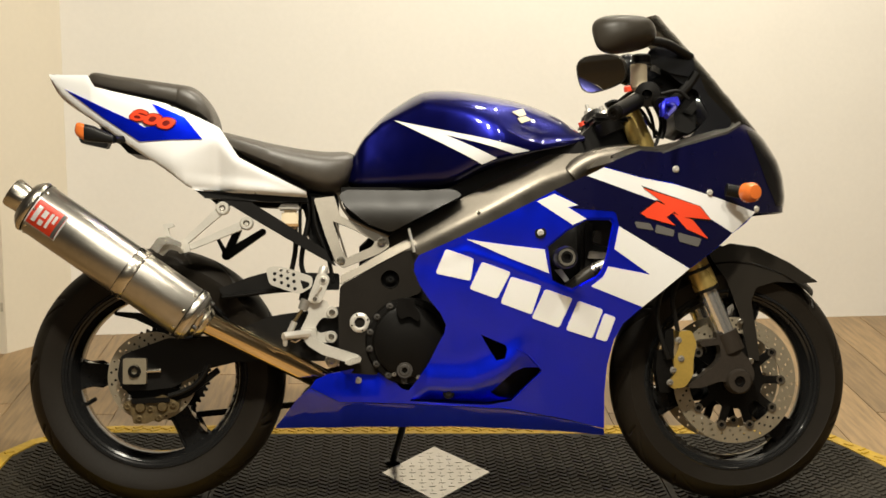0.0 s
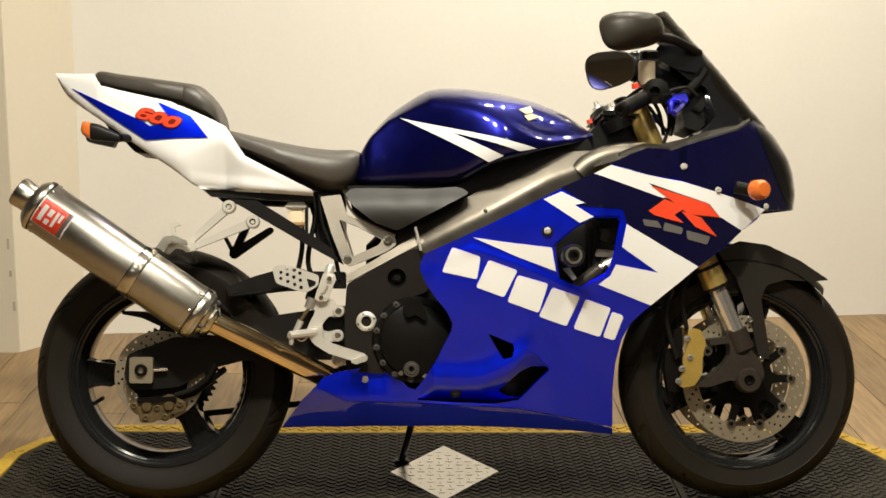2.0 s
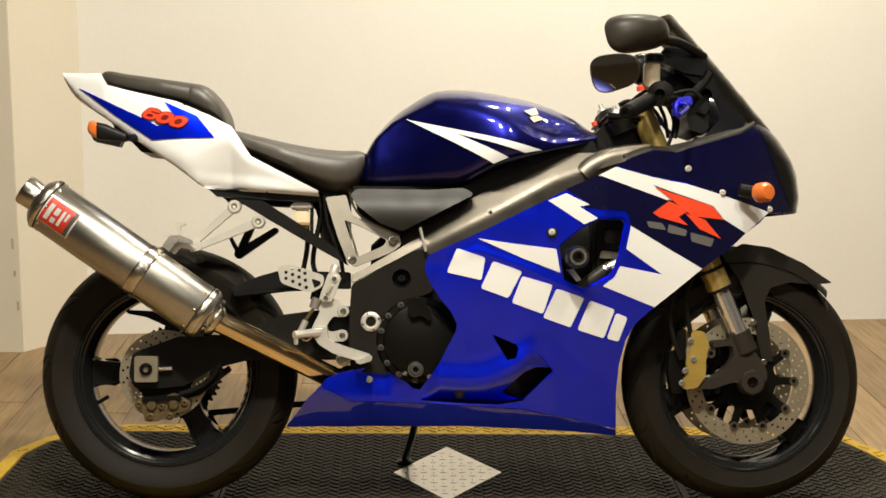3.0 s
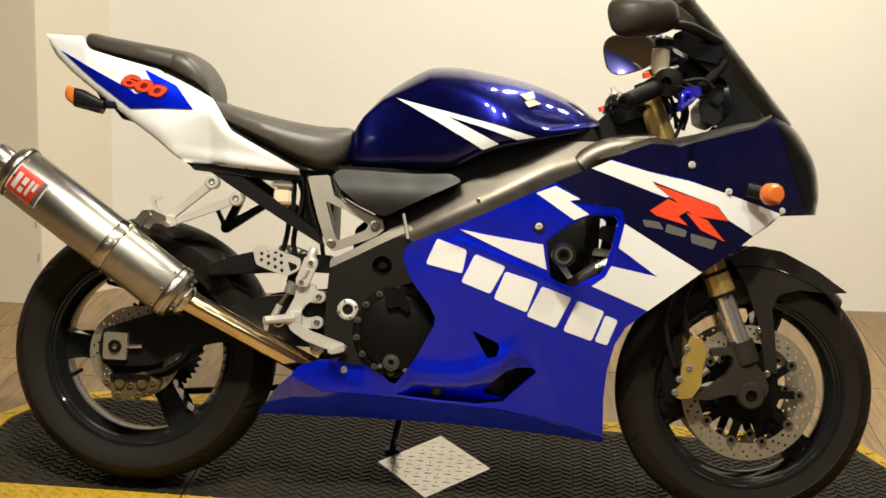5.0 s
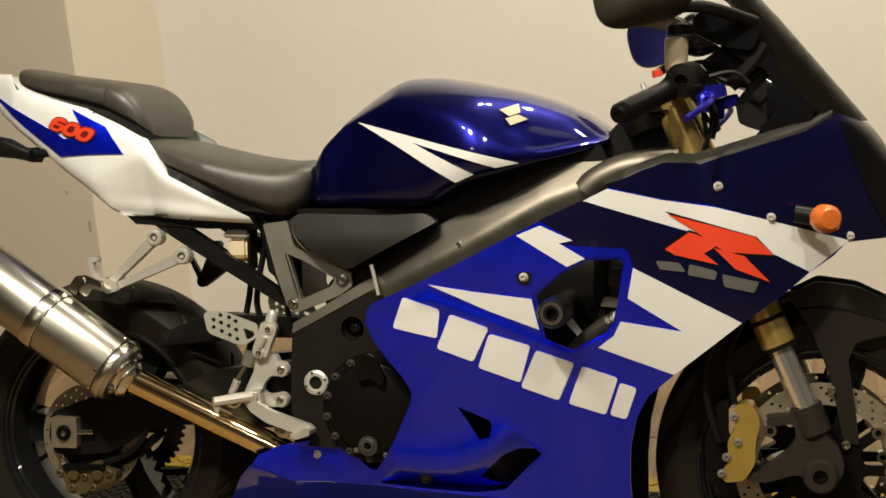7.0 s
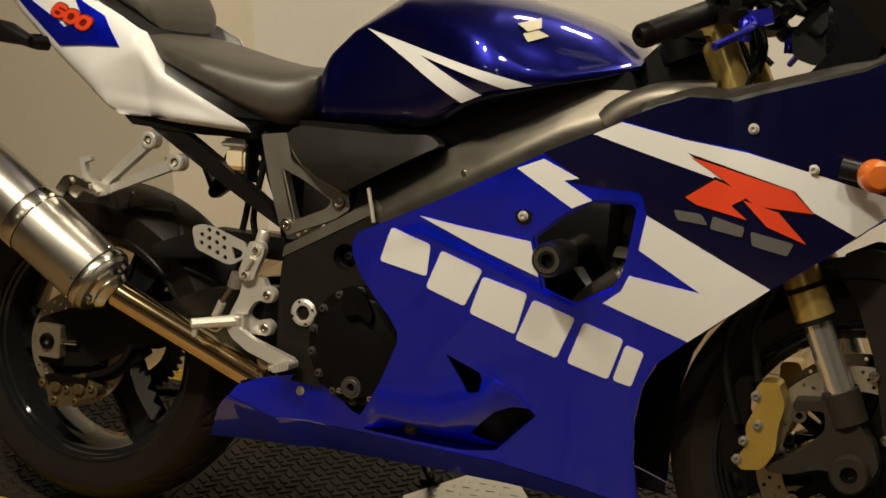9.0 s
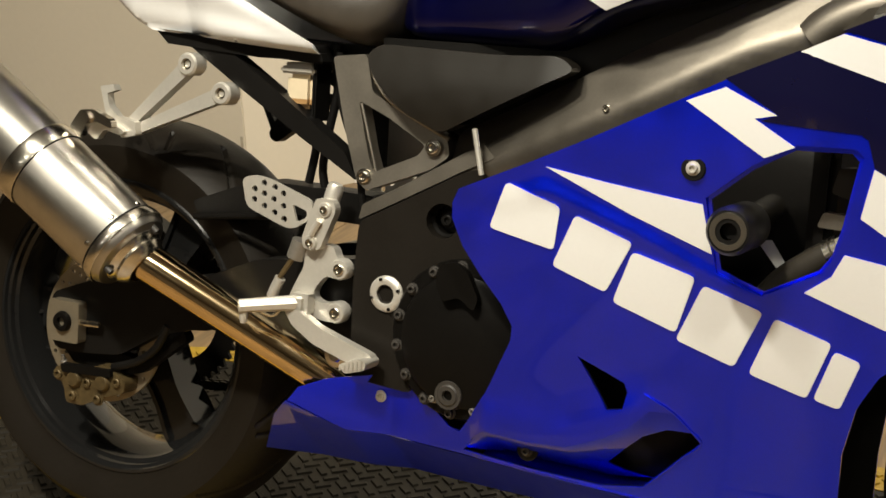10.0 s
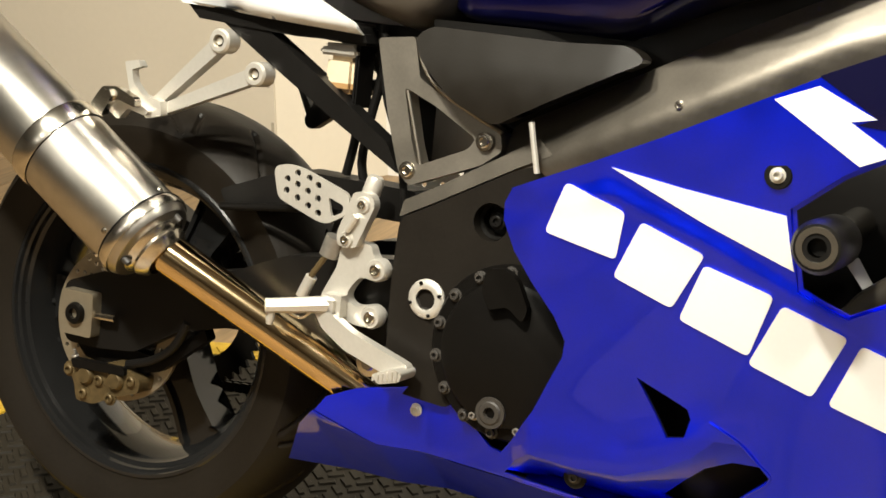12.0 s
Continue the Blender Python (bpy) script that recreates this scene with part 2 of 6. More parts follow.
def mirrored(bm):
    bmesh.ops.transform(bm, matrix=Matrix.Diagonal((1, -1, 1, 1)), verts=bm.verts)
    return bm


def inside(p, loops):
    odd = False
    for lp in loops:
        for (x0, z0), (x1, z1) in zip(lp, lp[1:] + lp[:1]):
            if (z0 > p[1]) != (z1 > p[1]) and p[0] < (x1 - x0) * (p[1] - z0) / (z1 - z0) + x0:
                odd = not odd
    return odd


def rounded(lp, r=0.006, steps=3):
    """A loop with its corners cut round."""
    out = []
    for i, p in enumerate(lp):
        a, b, c = Vector(lp[i - 1]), Vector(p), Vector(lp[(i + 1) % len(lp)])
        ra, rc = min(r, (a - b).length * 0.45), min(r, (c - b).length * 0.45)
        s, e = b + (a - b).normalized() * ra, b + (c - b).normalized() * rc
        for k in range(steps + 1):
            u = k / steps
            q = s * (1 - u) ** 2 + b * 2 * u * (1 - u) + e * u * u
            out.append((q.x, q.y))
    return out


def sheet(loops, surf, thick=0.004, lift=0.0, step=0.016, corner=0.0):
    """A panel cut out by loops of (x, z), the first the outline and the rest holes, laid on y = -surf(x, z)."""
    if corner:
        loops = [rounded(lp, corner) for lp in loops]
    if not callable(surf):
        depth = surf
        surf = lambda x, z: depth
    pts, edges = [], []
    for lp in loops:
        dense = []
        for (x0, z0), (x1, z1) in zip(lp, lp[1:] + lp[:1]):
            n = max(1, int(math.hypot(x1 - x0, z1 - z0) / step))
            dense += [(x0 + (x1 - x0) * k / n, z0 + (z1 - z0) * k / n) for k in range(n)]
        base = len(pts)
        pts += dense
        edges += [(base + k, base + (k + 1) % len(dense)) for k in range(len(dense))]
    rim = np.array(pts)
    xs, zs = [p[0] for p in loops[0]], [p[1] for p in loops[0]]
    for i in range(int((max(xs) - min(xs)) / step) + 1):
        for k in range(int((max(zs) - min(zs)) / step) + 1):
            p = (min(xs) + (i + 0.5 * (k % 2)) * step, min(zs) + k * step)
            if inside(p, loops) and np.min(np.sum((rim - p) ** 2, 1)) > (0.5 * step) ** 2:
                pts.append(p)
    from mathutils.geometry import delaunay_2d_cdt
    vs, _, fs, *_ = delaunay_2d_cdt([Vector(p) for p in pts], edges, [], 0, 1e-6)
    bm = bmesh.new()
    front = [bm.verts.new((v.x, -surf(v.x, v.y) - lift, v.y)) for v in vs]
    back = [bm.verts.new((v.x, -surf(v.x, v.y) - lift + thick, v.y)) for v in vs]
    for f in fs:
        c = sum((vs[i] for i in f), Vector((0, 0))) / len(f)
        if inside((c.x, c.y), loops):
            bm.faces.new([front[i] for i in f])
            bm.faces.new([back[i] for i in reversed(f)])
    bm.verts.index_update()
    n = len(vs)
    bm.edges.ensure_lookup_table()
    for e in [e for e in bm.edges if len(e.link_faces) == 1 and e.verts[0].index < n]:
        a, b = e.verts[0].index, e.verts[1].index
        bm.faces.new((front[a], front[b], back[b], back[a]))
    bmesh.ops.delete(bm, geom=[v for v in bm.verts if not v.link_faces], context="VERTS")
    return bm


def slab(loops, y0, y1, corner=0.004):
    """A flat piece between y0 (towards the right side) and y1, cut out by one loop of (x, z)."""
    lp = rounded(loops[0], corner) if len(loops[0]) <= 20 else loops[0]
    bm = bmesh.new()
    front = [bm.verts.new((x, y0, z)) for x, z in lp]
    back = [bm.verts.new((x, y1, z)) for x, z in lp]
    bm.faces.new(front)
    bm.faces.new(list(reversed(back)))
    for k in range(len(lp)):
        bm.faces.new((front[k], back[k], back[(k + 1) % len(lp)], front[(k + 1) % len(lp)]))
    return bm


def loft(stations, n=2.6, seg=28, tuck=0.0, low=None):
    """A body along x: stations of (x, top, bottom, half-width); n and low set how square it is above and below."""
    bm, rings = bmesh.new(), []
    for x, zt, zb, w in stations:
        ring = []
        for k in range(seg):
            a = 2 * math.pi * k / seg
            s, c = math.sin(a), math.cos(a)
            e = low if low and c < 0 else n
            u = math.copysign(abs(c) ** (2 / e), c)
            v = math.copysign(abs(s) ** (2 / e), s)
            ring.append(bm.verts.new((x, w * v * (1 - tuck * max(0.0, -u)), (zt + zb) / 2 + (zt - zb) / 2 * u)))
        rings.append(ring)
    for p, q in zip(rings, rings[1:]):
        for k in range(seg):
            bm.faces.new((p[k], p[(k + 1) % seg], q[(k + 1) % seg], q[k]))
    bm.faces.new(rings[0])
    bm.faces.new(list(reversed(rings[-1])))
    return bm


def smooth_rows(rows, n=5):
    """More stations between the given ones, on a smooth curve."""
    out = []
    for i in range(len(rows) - 1):
        p0, p1, p2, p3 = (np.array(rows[max(0, min(len(rows) - 1, i + k))], float) for k in (-1, 0, 1, 2))
        for k in range(n):
            t = k / n
            out.append(tuple(0.5 * (2 * p1 + (p2 - p0) * t + (2 * p0 - 5 * p1 + 4 * p2 - p3) * t * t + (3 * p1 - p0 - 3 * p2 + p3) * t ** 3)))
    return out + [tuple(float(v) for v in rows[-1])]


def tube(points, r, seg=12, smooth=4, r1=None, closed=False):
    """A round bar along points."""
    pts = [Vector(p) for p in (smooth_rows(points, smooth) if smooth and len(points) > 2 else points)]
    bm, rings = bmesh.new(), []
    side = None
    for i, p in enumerate(pts):
        d = (pts[min(i + 1, len(pts) - 1)] - pts[max(i - 1, 0)]).normalized()
        if side is None:
            side = d.orthogonal().normalized()
        side = (side - d * side.dot(d)).normalized()
        up = d.cross(side)
        rr = r if r1 is None else r + (r1 - r) * i / (len(pts) - 1)
        rings.append([bm.verts.new(p + (side * math.cos(2 * math.pi * k / seg) + up * math.sin(2 * math.pi * k / seg)) * rr) for k in range(seg)])
    for p, q in zip(rings, rings[1:]):
        for k in range(seg):
            bm.faces.new((p[k], p[(k + 1) % seg], q[(k + 1) % seg], q[k]))
    bm.faces.new(rings[0])
    bm.faces.new(list(reversed(rings[-1])))
    return bm


def lathe(profile, seg=48, centre=(0, 0, 0), axis=(0, -1, 0), close=True):
    """A turned piece: profile of (radius, height along the axis) from centre; close joins the last point to the first."""
    bm = bmesh.new()
    turn = Vector(axis).to_track_quat("Z", "Y").to_matrix()
    rings = []
    for r, h in profile:
        if r < 1e-6:
            rings.append([bm.verts.new(Vector(centre) + turn @ Vector((0, 0, h)))])
        else:
            rings.append([bm.verts.new(Vector(centre) + turn @ Vector((r * math.cos(2 * math.pi * k / seg), r * math.sin(2 * math.pi * k / seg), h))) for k in range(seg)])
    pairs = list(zip(rings, rings[1:])) + ([(rings[-1], rings[0])] if close else [])
    for p, q in pairs:
        for k in range(seg):
            a, b = (p[k % len(p)], p[(k + 1) % len(p)]), (q[(k + 1) % len(q)], q[k % len(q)])
            f = list(dict.fromkeys(a + b))
            if len(f) > 2:
                bm.faces.new(f)
    return bm


def box(x0, x1, y0, y1, z0, z1, bevel=0.003):
    bm = bmesh.new()
    bmesh.ops.create_cube(bm, size=1)
    bmesh.ops.transform(bm, matrix=Matrix.LocRotScale(((x0 + x1) / 2, (y0 + y1) / 2, (z0 + z1) / 2), None, (x1 - x0, y1 - y0, z1 - z0)), verts=bm.verts)
    if bevel:
        bmesh.ops.bevel(bm, geom=bm.edges[:], offset=bevel, segments=2, affect="EDGES")
    return bm


def bolt(x, y, z, r=0.008, axis=(0, -1, 0), h=0.006):
    """A socket-head screw that stands up from (x, y, z)."""
    return lathe([(r * 1.45, 0), (r * 1.45, h * 0.25), (r, h * 0.3), (r, h * 0.85), (r * 0.85, h), (r * 0.55, h), (r * 0.5, h * 0.45), (0, h * 0.45)], 14, (x, y, z), axis, False)


def link(a, b, r0, r1, y0, y1, holes=()):
    """A flat arm with round ends from a to b, both (x, z), with eyes of the given radii."""
    a, b = Vector(a), Vector(b)
    d = math.atan2((b - a).y, (b - a).x)
    loop = [(a.x + r0 * math.cos(d + math.pi * (0.5 + k / 10)), a.y + r0 * math.sin(d + math.pi * (0.5 + k / 10))) for k in range(11)]
    loop += [(b.x + r1 * math.cos(d + math.pi * (k / 10 - 0.5)), b.y + r1 * math.sin(d + math.pi * (k / 10 - 0.5))) for k in range(11)]
    return soften(slab([loop], y0, y1), min(r0, r1, y1 - y0) * 0.3)


def soften(bm, r=0.004):
    """Breaks the edges round the two flat faces of a piece."""
    bmesh.ops.bevel(bm, geom=[e for e in bm.edges if len(e.link_faces) == 2 and e.calc_face_angle(0) > 0.9 and abs(e.verts[0].co.y - e.verts[1].co.y) < 1e-6], offset=r, segments=2, affect="EDGES", clamp_overlap=True)
    return bm


# ---- room ----


def wall(name, x0, y0, x1, y1, z1=3.1, thick=0.12, mat=WALL, label="cream-painted plain showroom wall"):
    d = Vector((x1 - x0, y1 - y0, 0))
    bm = box(0, d.length, 0, thick, -0.02, z1, 0)
    bmesh.ops.transform(bm, matrix=Matrix.Translation((x0, y0, 0)) @ Matrix.Rotation(math.atan2(d.y, d.x), 4, "Z"), verts=bm.verts)
    return tagged(part(name, bm, mat), label, "wall", kind="structure")


FLOOR_Z, MAT_Z = -0.014, -0.003
far = "plain unseen wall closing the room, coloured dim for dark reflections"
wall("wall_north", -0.520, 1.600, 7.0, 2.320)
wall("wall_north_return", -0.690, 1.370, -0.470, 1.668, thick=0.1, mat=SHADED_WALL, label="slanting wall piece in the corner, its shade put into the colour")
wall("wall_north_left", -6.0, 1.367, -0.692, 1.367, mat=SHADED_WALL, label="scuffed showroom wall, its shade put into the colour")
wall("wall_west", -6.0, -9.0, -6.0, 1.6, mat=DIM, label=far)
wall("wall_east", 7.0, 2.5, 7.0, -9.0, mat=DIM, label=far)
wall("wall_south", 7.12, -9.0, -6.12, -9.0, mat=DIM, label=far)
tagged(part("ceiling", box(-6.2, 7.2, -9.2, 2.6, 3.1, 3.2, 0), CEILING), "plain unseen ceiling, coloured dark for dark reflections", "ceiling", kind="structure")
floor = tagged(part("floor", box(-6.2, 7.2, -9.2, 2.6, FLOOR_Z - 0.1, FLOOR_Z - 0.004, 0), PLANK), "wood-look plank floor in greyish brown", "floor", kind="structure")

corner = bpy.data.objects["wall_north_left"]
SCUFF = material("scuff", (0.40, 0.35, 0.27), 0.8, grain=0.3, scale=80)
for sx, sz, h in ((-0.709, 0.355, 0.035), (-0.706, 0.255, 0.020), (-0.77, 0.46, 0.012), (-0.700, 0.145, 0.03)):
    part("scuff", box(sx - 0.004, sx + 0.004, 1.3655, 1.3675, sz - h / 2, sz + h / 2, 0.0004), SCUFF, corner, "small dark scuff on the wall")

# rubber mat with yellow borders under the wheels
mat_thing = new("floor_mat")
tagged(mat_thing, "black ribbed rubber mat with yellow borders on the floor", "mat")


def flat(loop, z0, z1, step=0.3):
    """A flat piece lying on the floor, cut out by a loop of (x, y)."""
    bm = sheet([loop], 0.0, z1 - z0, step=step)
    bmesh.ops.transform(bm, matrix=Matrix(((1, 0, 0, 0), (0, 0, 1, 0), (0, 1, 0, z0), (0, 0, 0, 1))), verts=bm.verts)
    return bm


TILES = ([(-0.40, -0.055), (0.128, -0.060), (0.128, 0.515), (-0.20, 0.530), (-0.30, 0.500), (-0.378, 0.437), (-0.419, 0.342), (-0.438, 0.057)],
         [(0.132, -0.060), (1.268, -0.066), (1.268, 0.507), (0.132, 0.515)],
         [(1.272, -0.066), (1.86, -0.066), (1.92, 0.02), (1.89, 0.20), (1.827, 0.372), (1.771, 0.496), (1.272, 0.507)])
BORDERS = ([(-0.424, 0.345), (-0.382, 0.441), (-0.303, 0.504), (-0.20, 0.534), (0.128, 0.519), (0.128, 0.592), (-0.20, 0.588), (-0.298, 0.556), (-0.40, 0.475), (-0.462, 0.36), (-0.482, 0.057), (-0.443, 0.057)],
             [(0.132, 0.519), (1.268, 0.511), (1.268, 0.582), (0.132, 0.592)],
             [(1.272, 0.511), (1.774, 0.500), (1.831, 0.374), (1.894, 0.202), (1.955, 0.23), (1.844, 0.436), (1.788, 0.568), (1.272, 0.582)],
             [(-0.36, -0.150), (0.128, -0.154), (0.128, -0.064), (-0.40, -0.059)],
             [(0.132, -0.154), (1.268, -0.158), (1.268, -0.070), (0.132, -0.064)],
             [(1.272, -0.158), (1.90, -0.156), (1.97, -0.06), (1.864, -0.070), (1.272, -0.070)])
pieces = [("mat_tile", lp, RUBBER_MAT, "") for lp in TILES] + [("yellow_border", lp, YELLOW, "scuffed yellow border strip") for lp in BORDERS]
for name, loop, rubber, text in pieces:
    tile = part(name, flat(loop, FLOOR_Z, MAT_Z - 0.002), rubber, mat_thing, text)
    ribs, faces = [], []
    for i in range(-19, 79):
        for k in range(-7, 25):
            x, y = i * 0.0255, k * 0.0255 + (0.0128 if i % 2 else 0.0)
            if not inside((x, y), [loop]) or not all(inside((x + u, y + v), [loop]) for u in (-0.011, 0.011) for v in (-0.011, 0.011)):
                continue
            a = radians(38 if i % 2 else -38)
            for h, l, w in ((MAT_Z - 0.004, 0.0140, 0.0066), (MAT_Z + 0.0010, 0.0118, 0.0038)):
                for u, v in ((-l, -w), (l, -w), (l, w), (-l, w)):
                    ribs.append((x + u * math.cos(a) - v * math.sin(a), y + u * math.sin(a) + v * math.cos(a), h))
            b = len(ribs) - 8
            faces += [(b + 4, b + 5, b + 6, b + 7)] + [(b + e, b + (e + 1) % 4, b + 4 + (e + 1) % 4, b + 4 + e) for e in range(4)]
    if not faces:
        continue
    me = bpy.data.meshes.new("mat_ribs")
    me.from_pydata(ribs, [], faces)
    me.materials.append(rubber)
    ob = new("mat_ribs", me)
    ob.parent = tile
    tagged(ob, "raised chevron ribs of the mat", kind="stuff")

plate = tagged(new("tread_plate"), "diamond-shaped bright tread plate lying on the mat", "metal plate")
P4 = [(0.556, 0.197), (0.688, 0.002), (0.833, 0.199), (0.697, 0.394)]
part("plate", flat(P4, MAT_Z - 0.002, MAT_Z + 0.002), PLATE, plate)
lugs = []
for i in range(-12, 30):
    for k in range(-8, 24):
        x, y = 0.56 + i * 0.0245, k * 0.0245
        if all(inside((x + u, y + v), [P4]) for u, v in ((-0.011, 0), (0.011, 0), (0, -0.011), (0, 0.011))):
            l, w = (0.0105, 0.0032) if (i + k) % 2 else (0.0032, 0.0105)
            bm = bmesh.new()
            bmesh.ops.create_icosphere(bm, subdivisions=1, radius=1)
            bmesh.ops.transform(bm, matrix=Matrix.LocRotScale((x, y, MAT_Z + 0.002), None, (l, w, 0.0022)), verts=bm.verts)
            lugs.append(bm)
tagged(part("tread_lug", joined(*lugs), PLATE, plate), "raised bar lugs of the tread plate", kind="stuff")

# ---- motorcycle ----
bike = new("motorcycle")
bike.empty_display_size = 0.2
bike.matrix_basis = LEAN
tagged(bike, "blue, navy and white sport motorcycle parked on its side stand", "motorcycle")

RX, RZ, FX, FZ = 0.016, 0.308, 1.404, 0.296  # the axles


def circle(cx, cz, r, n=40, a0=0.0):
    return [(cx + r * math.cos(a0 + 2 * math.pi * k / n), cz + r * math.sin(a0 + 2 * math.pi * k / n)) for k in range(n)]


def wheel(name, cx, cz, tyre_r, tyre_w, rim_w, angles, label):
    hub = new(name)
    hub.parent = bike
    tagged(hub, label)
    t, b = tyre_w / 2, rim_w / 2
    bead = [(0.214, b - 0.006), (0.220, b + 0.004), (0.230, b + 0.006), (0.254, t * 0.985)]
    crown = [(tyre_r - 0.038 * u ** 2.6, t * u) for u in (1, 0.97, *(0.94 - 0.03 * k for k in range(30)))]
    half = bead + crown
    prof = half + [(tyre_r, 0)] + [(r, -h) for r, h in reversed(half)] + [(0.199, -b * 0.5), (0.199, b * 0.5)]
    bm = lathe(prof, 700, (cx, 0, cz))
    for v in bm.verts:
        x, z = v.co.x - cx, v.co.z - cz
        u = v.co.y / t
        if 0.14 < abs(u) < 0.93 and math.hypot(x, z) > tyre_r - 0.035:
            turn = math.atan2(z, x) / (2 * math.pi)
            swept = (turn * 11 + (0.0 if u > 0 else 0.5) + 0.75 * abs(u) ** 1.5) % 1.0
            short = (turn * 11 + (0.5 if u > 0 else 0.0) + 0.3 * abs(u)) % 1.0
            deep = max(0.0, 1 - abs(swept - 0.5) / 0.035, (1 - abs(short - 0.5) / 0.03) * (1.0 if 0.5 < abs(u) < 0.85 else 0.0))
            if deep > 0:
                k = 1 - 0.005 * min(1.0, 1.6 * deep) / math.hypot(x, z)
                v.co.x, v.co.z = cx + x * k, cz + z * k
    part("tyre", bm, TYRE, hub, "worn black road tyre with swept grooves", 28)
    lip = [(0.223, b + 0.002), (0.218, b + 0.006), (0.2135, b + 0.006), (0.2115, b + 0.001), (0.2075, b - 0.001), (0.2055, b - 0.008), (0.200, b - 0.011), (0.197, b - 0.022), (0.187, b - 0.038)]
    rim = lip + [(r, -h) for r, h in reversed(lip)] + [(0.211, -b + 0.01), (0.194, -b * 0.4), (0.194, b * 0.4), (0.211, b - 0.01)]
    part("rim", lathe(rim, 96, (cx, 0, cz)), RIM, hub, "glossy black cast rim")
    part("hub", lathe([(0, 0.075), (0.034, 0.075), (0.04, 0.06), (0.05, 0.03), (0.058, 0.02), (0.058, -0.02), (0.05, -0.03), (0.04, -0.06), (0.034, -0.075), (0, -0.075)], 40, (cx, 0, cz), close=False), RIM, hub)
    for a in angles:
        bm = sheet([rounded([(0.04, -0.034), (0.12, -0.024), (0.191, -0.034), (0.191, 0.034), (0.12, 0.024), (0.04, 0.034)], 0.02)], 0.022, 0.044, step=0.03)
        bmesh.ops.bevel(bm, geom=[e for e in bm.edges if abs(e.verts[0].co.y - e.verts[1].co.y) < 1e-5 and len(e.link_faces) == 2 and e.calc_face_angle(0) > 0.8], offset=0.007, segments=2, affect="EDGES")
        bmesh.ops.transform(bm, matrix=Matrix.Translation((cx, 0, cz)) @ Matrix.Rotation(-radians(a), 4, "Y"), verts=bm.verts)
        part("spoke", bm, RIM, hub)
    return hub


rear_wheel = wheel("rear_wheel", RX, RZ, 0.306, 0.176, 0.142, (180, 300, 60), "rear wheel with glossy black three-spoke rim")
front_wheel = wheel("front_wheel", FX, FZ, 0.293, 0.118, 0.094, (-44, 76, 196), "front wheel with glossy black three-spoke rim")
front_wheel.matrix_basis = Matrix.Translation((FX, 0, 0)) @ Matrix.Rotation(radians(4), 4, "Z") @ Matrix.Translation((-FX, 0, 0))
part("valve", tube([(RX - 0.178, 0.0, RZ - 0.075), (RX - 0.150, -0.012, RZ - 0.058)], 0.005, 8), BLACK, rear_wheel)


def disc(cx, cz, y, r1, r0, holes, parent, rows=3):
    loops = [circle(cx, cz, r1, 72), circle(cx, cz, r0, 60)]
    for k in range(holes):
        for j in range(rows):
            a = 2 * math.pi * (k + 0.33 * j) / holes
            r = r0 + (r1 - r0) * (0.22 + 0.28 * j)
            loops.append(circle(cx + r * math.cos(a), cz + r * math.sin(a), 0.0032, 8))
    return part("brake_disc", sheet(loops, -y, 0.005, step=0.05), DISC, parent, "drilled steel brake disc")


disc(RX, RZ, -0.105, 0.105, 0.070, 22, rear_wheel)
part("disc_carrier", slab([rounded([(RX + r * math.cos(radians(a)), RZ + r * math.sin(radians(a))) for k in range(5) for a, r in ((72 * k - 14, 0.078), (72 * k + 14, 0.078), (72 * k + 36, 0.045))], 0.008)], -0.102, -0.095), DARK, rear_wheel)
for y in (-0.066, 0.060):
    disc(FX, FZ, y, 0.152, 0.114, 30, front_wheel)
    part("disc_carrier", slab([rounded([(FX + r * math.cos(radians(a)), FZ + r * math.sin(radians(a))) for k in range(10) for a, r in ((36 * k - 4.2, 0.118), (36 * k + 4.2, 0.118), (36 * k + 8.0, 0.070), (36 * k + 28.0, 0.070))], 0.006), circle(FX, FZ, 0.03, 24)], y - 0.001, y + 0.006), DARK, front_wheel)
    for k in range(10):
        a = radians(36 * k)
        part("disc_bobbin", lathe([(0.0055, 0.005), (0.0110, 0.005), (0.0125, -0.008), (0.0055, -0.008)], 16, (FX + 0.113 * math.cos(a), y, FZ + 0.113 * math.sin(a))), STEEL, front_wheel)

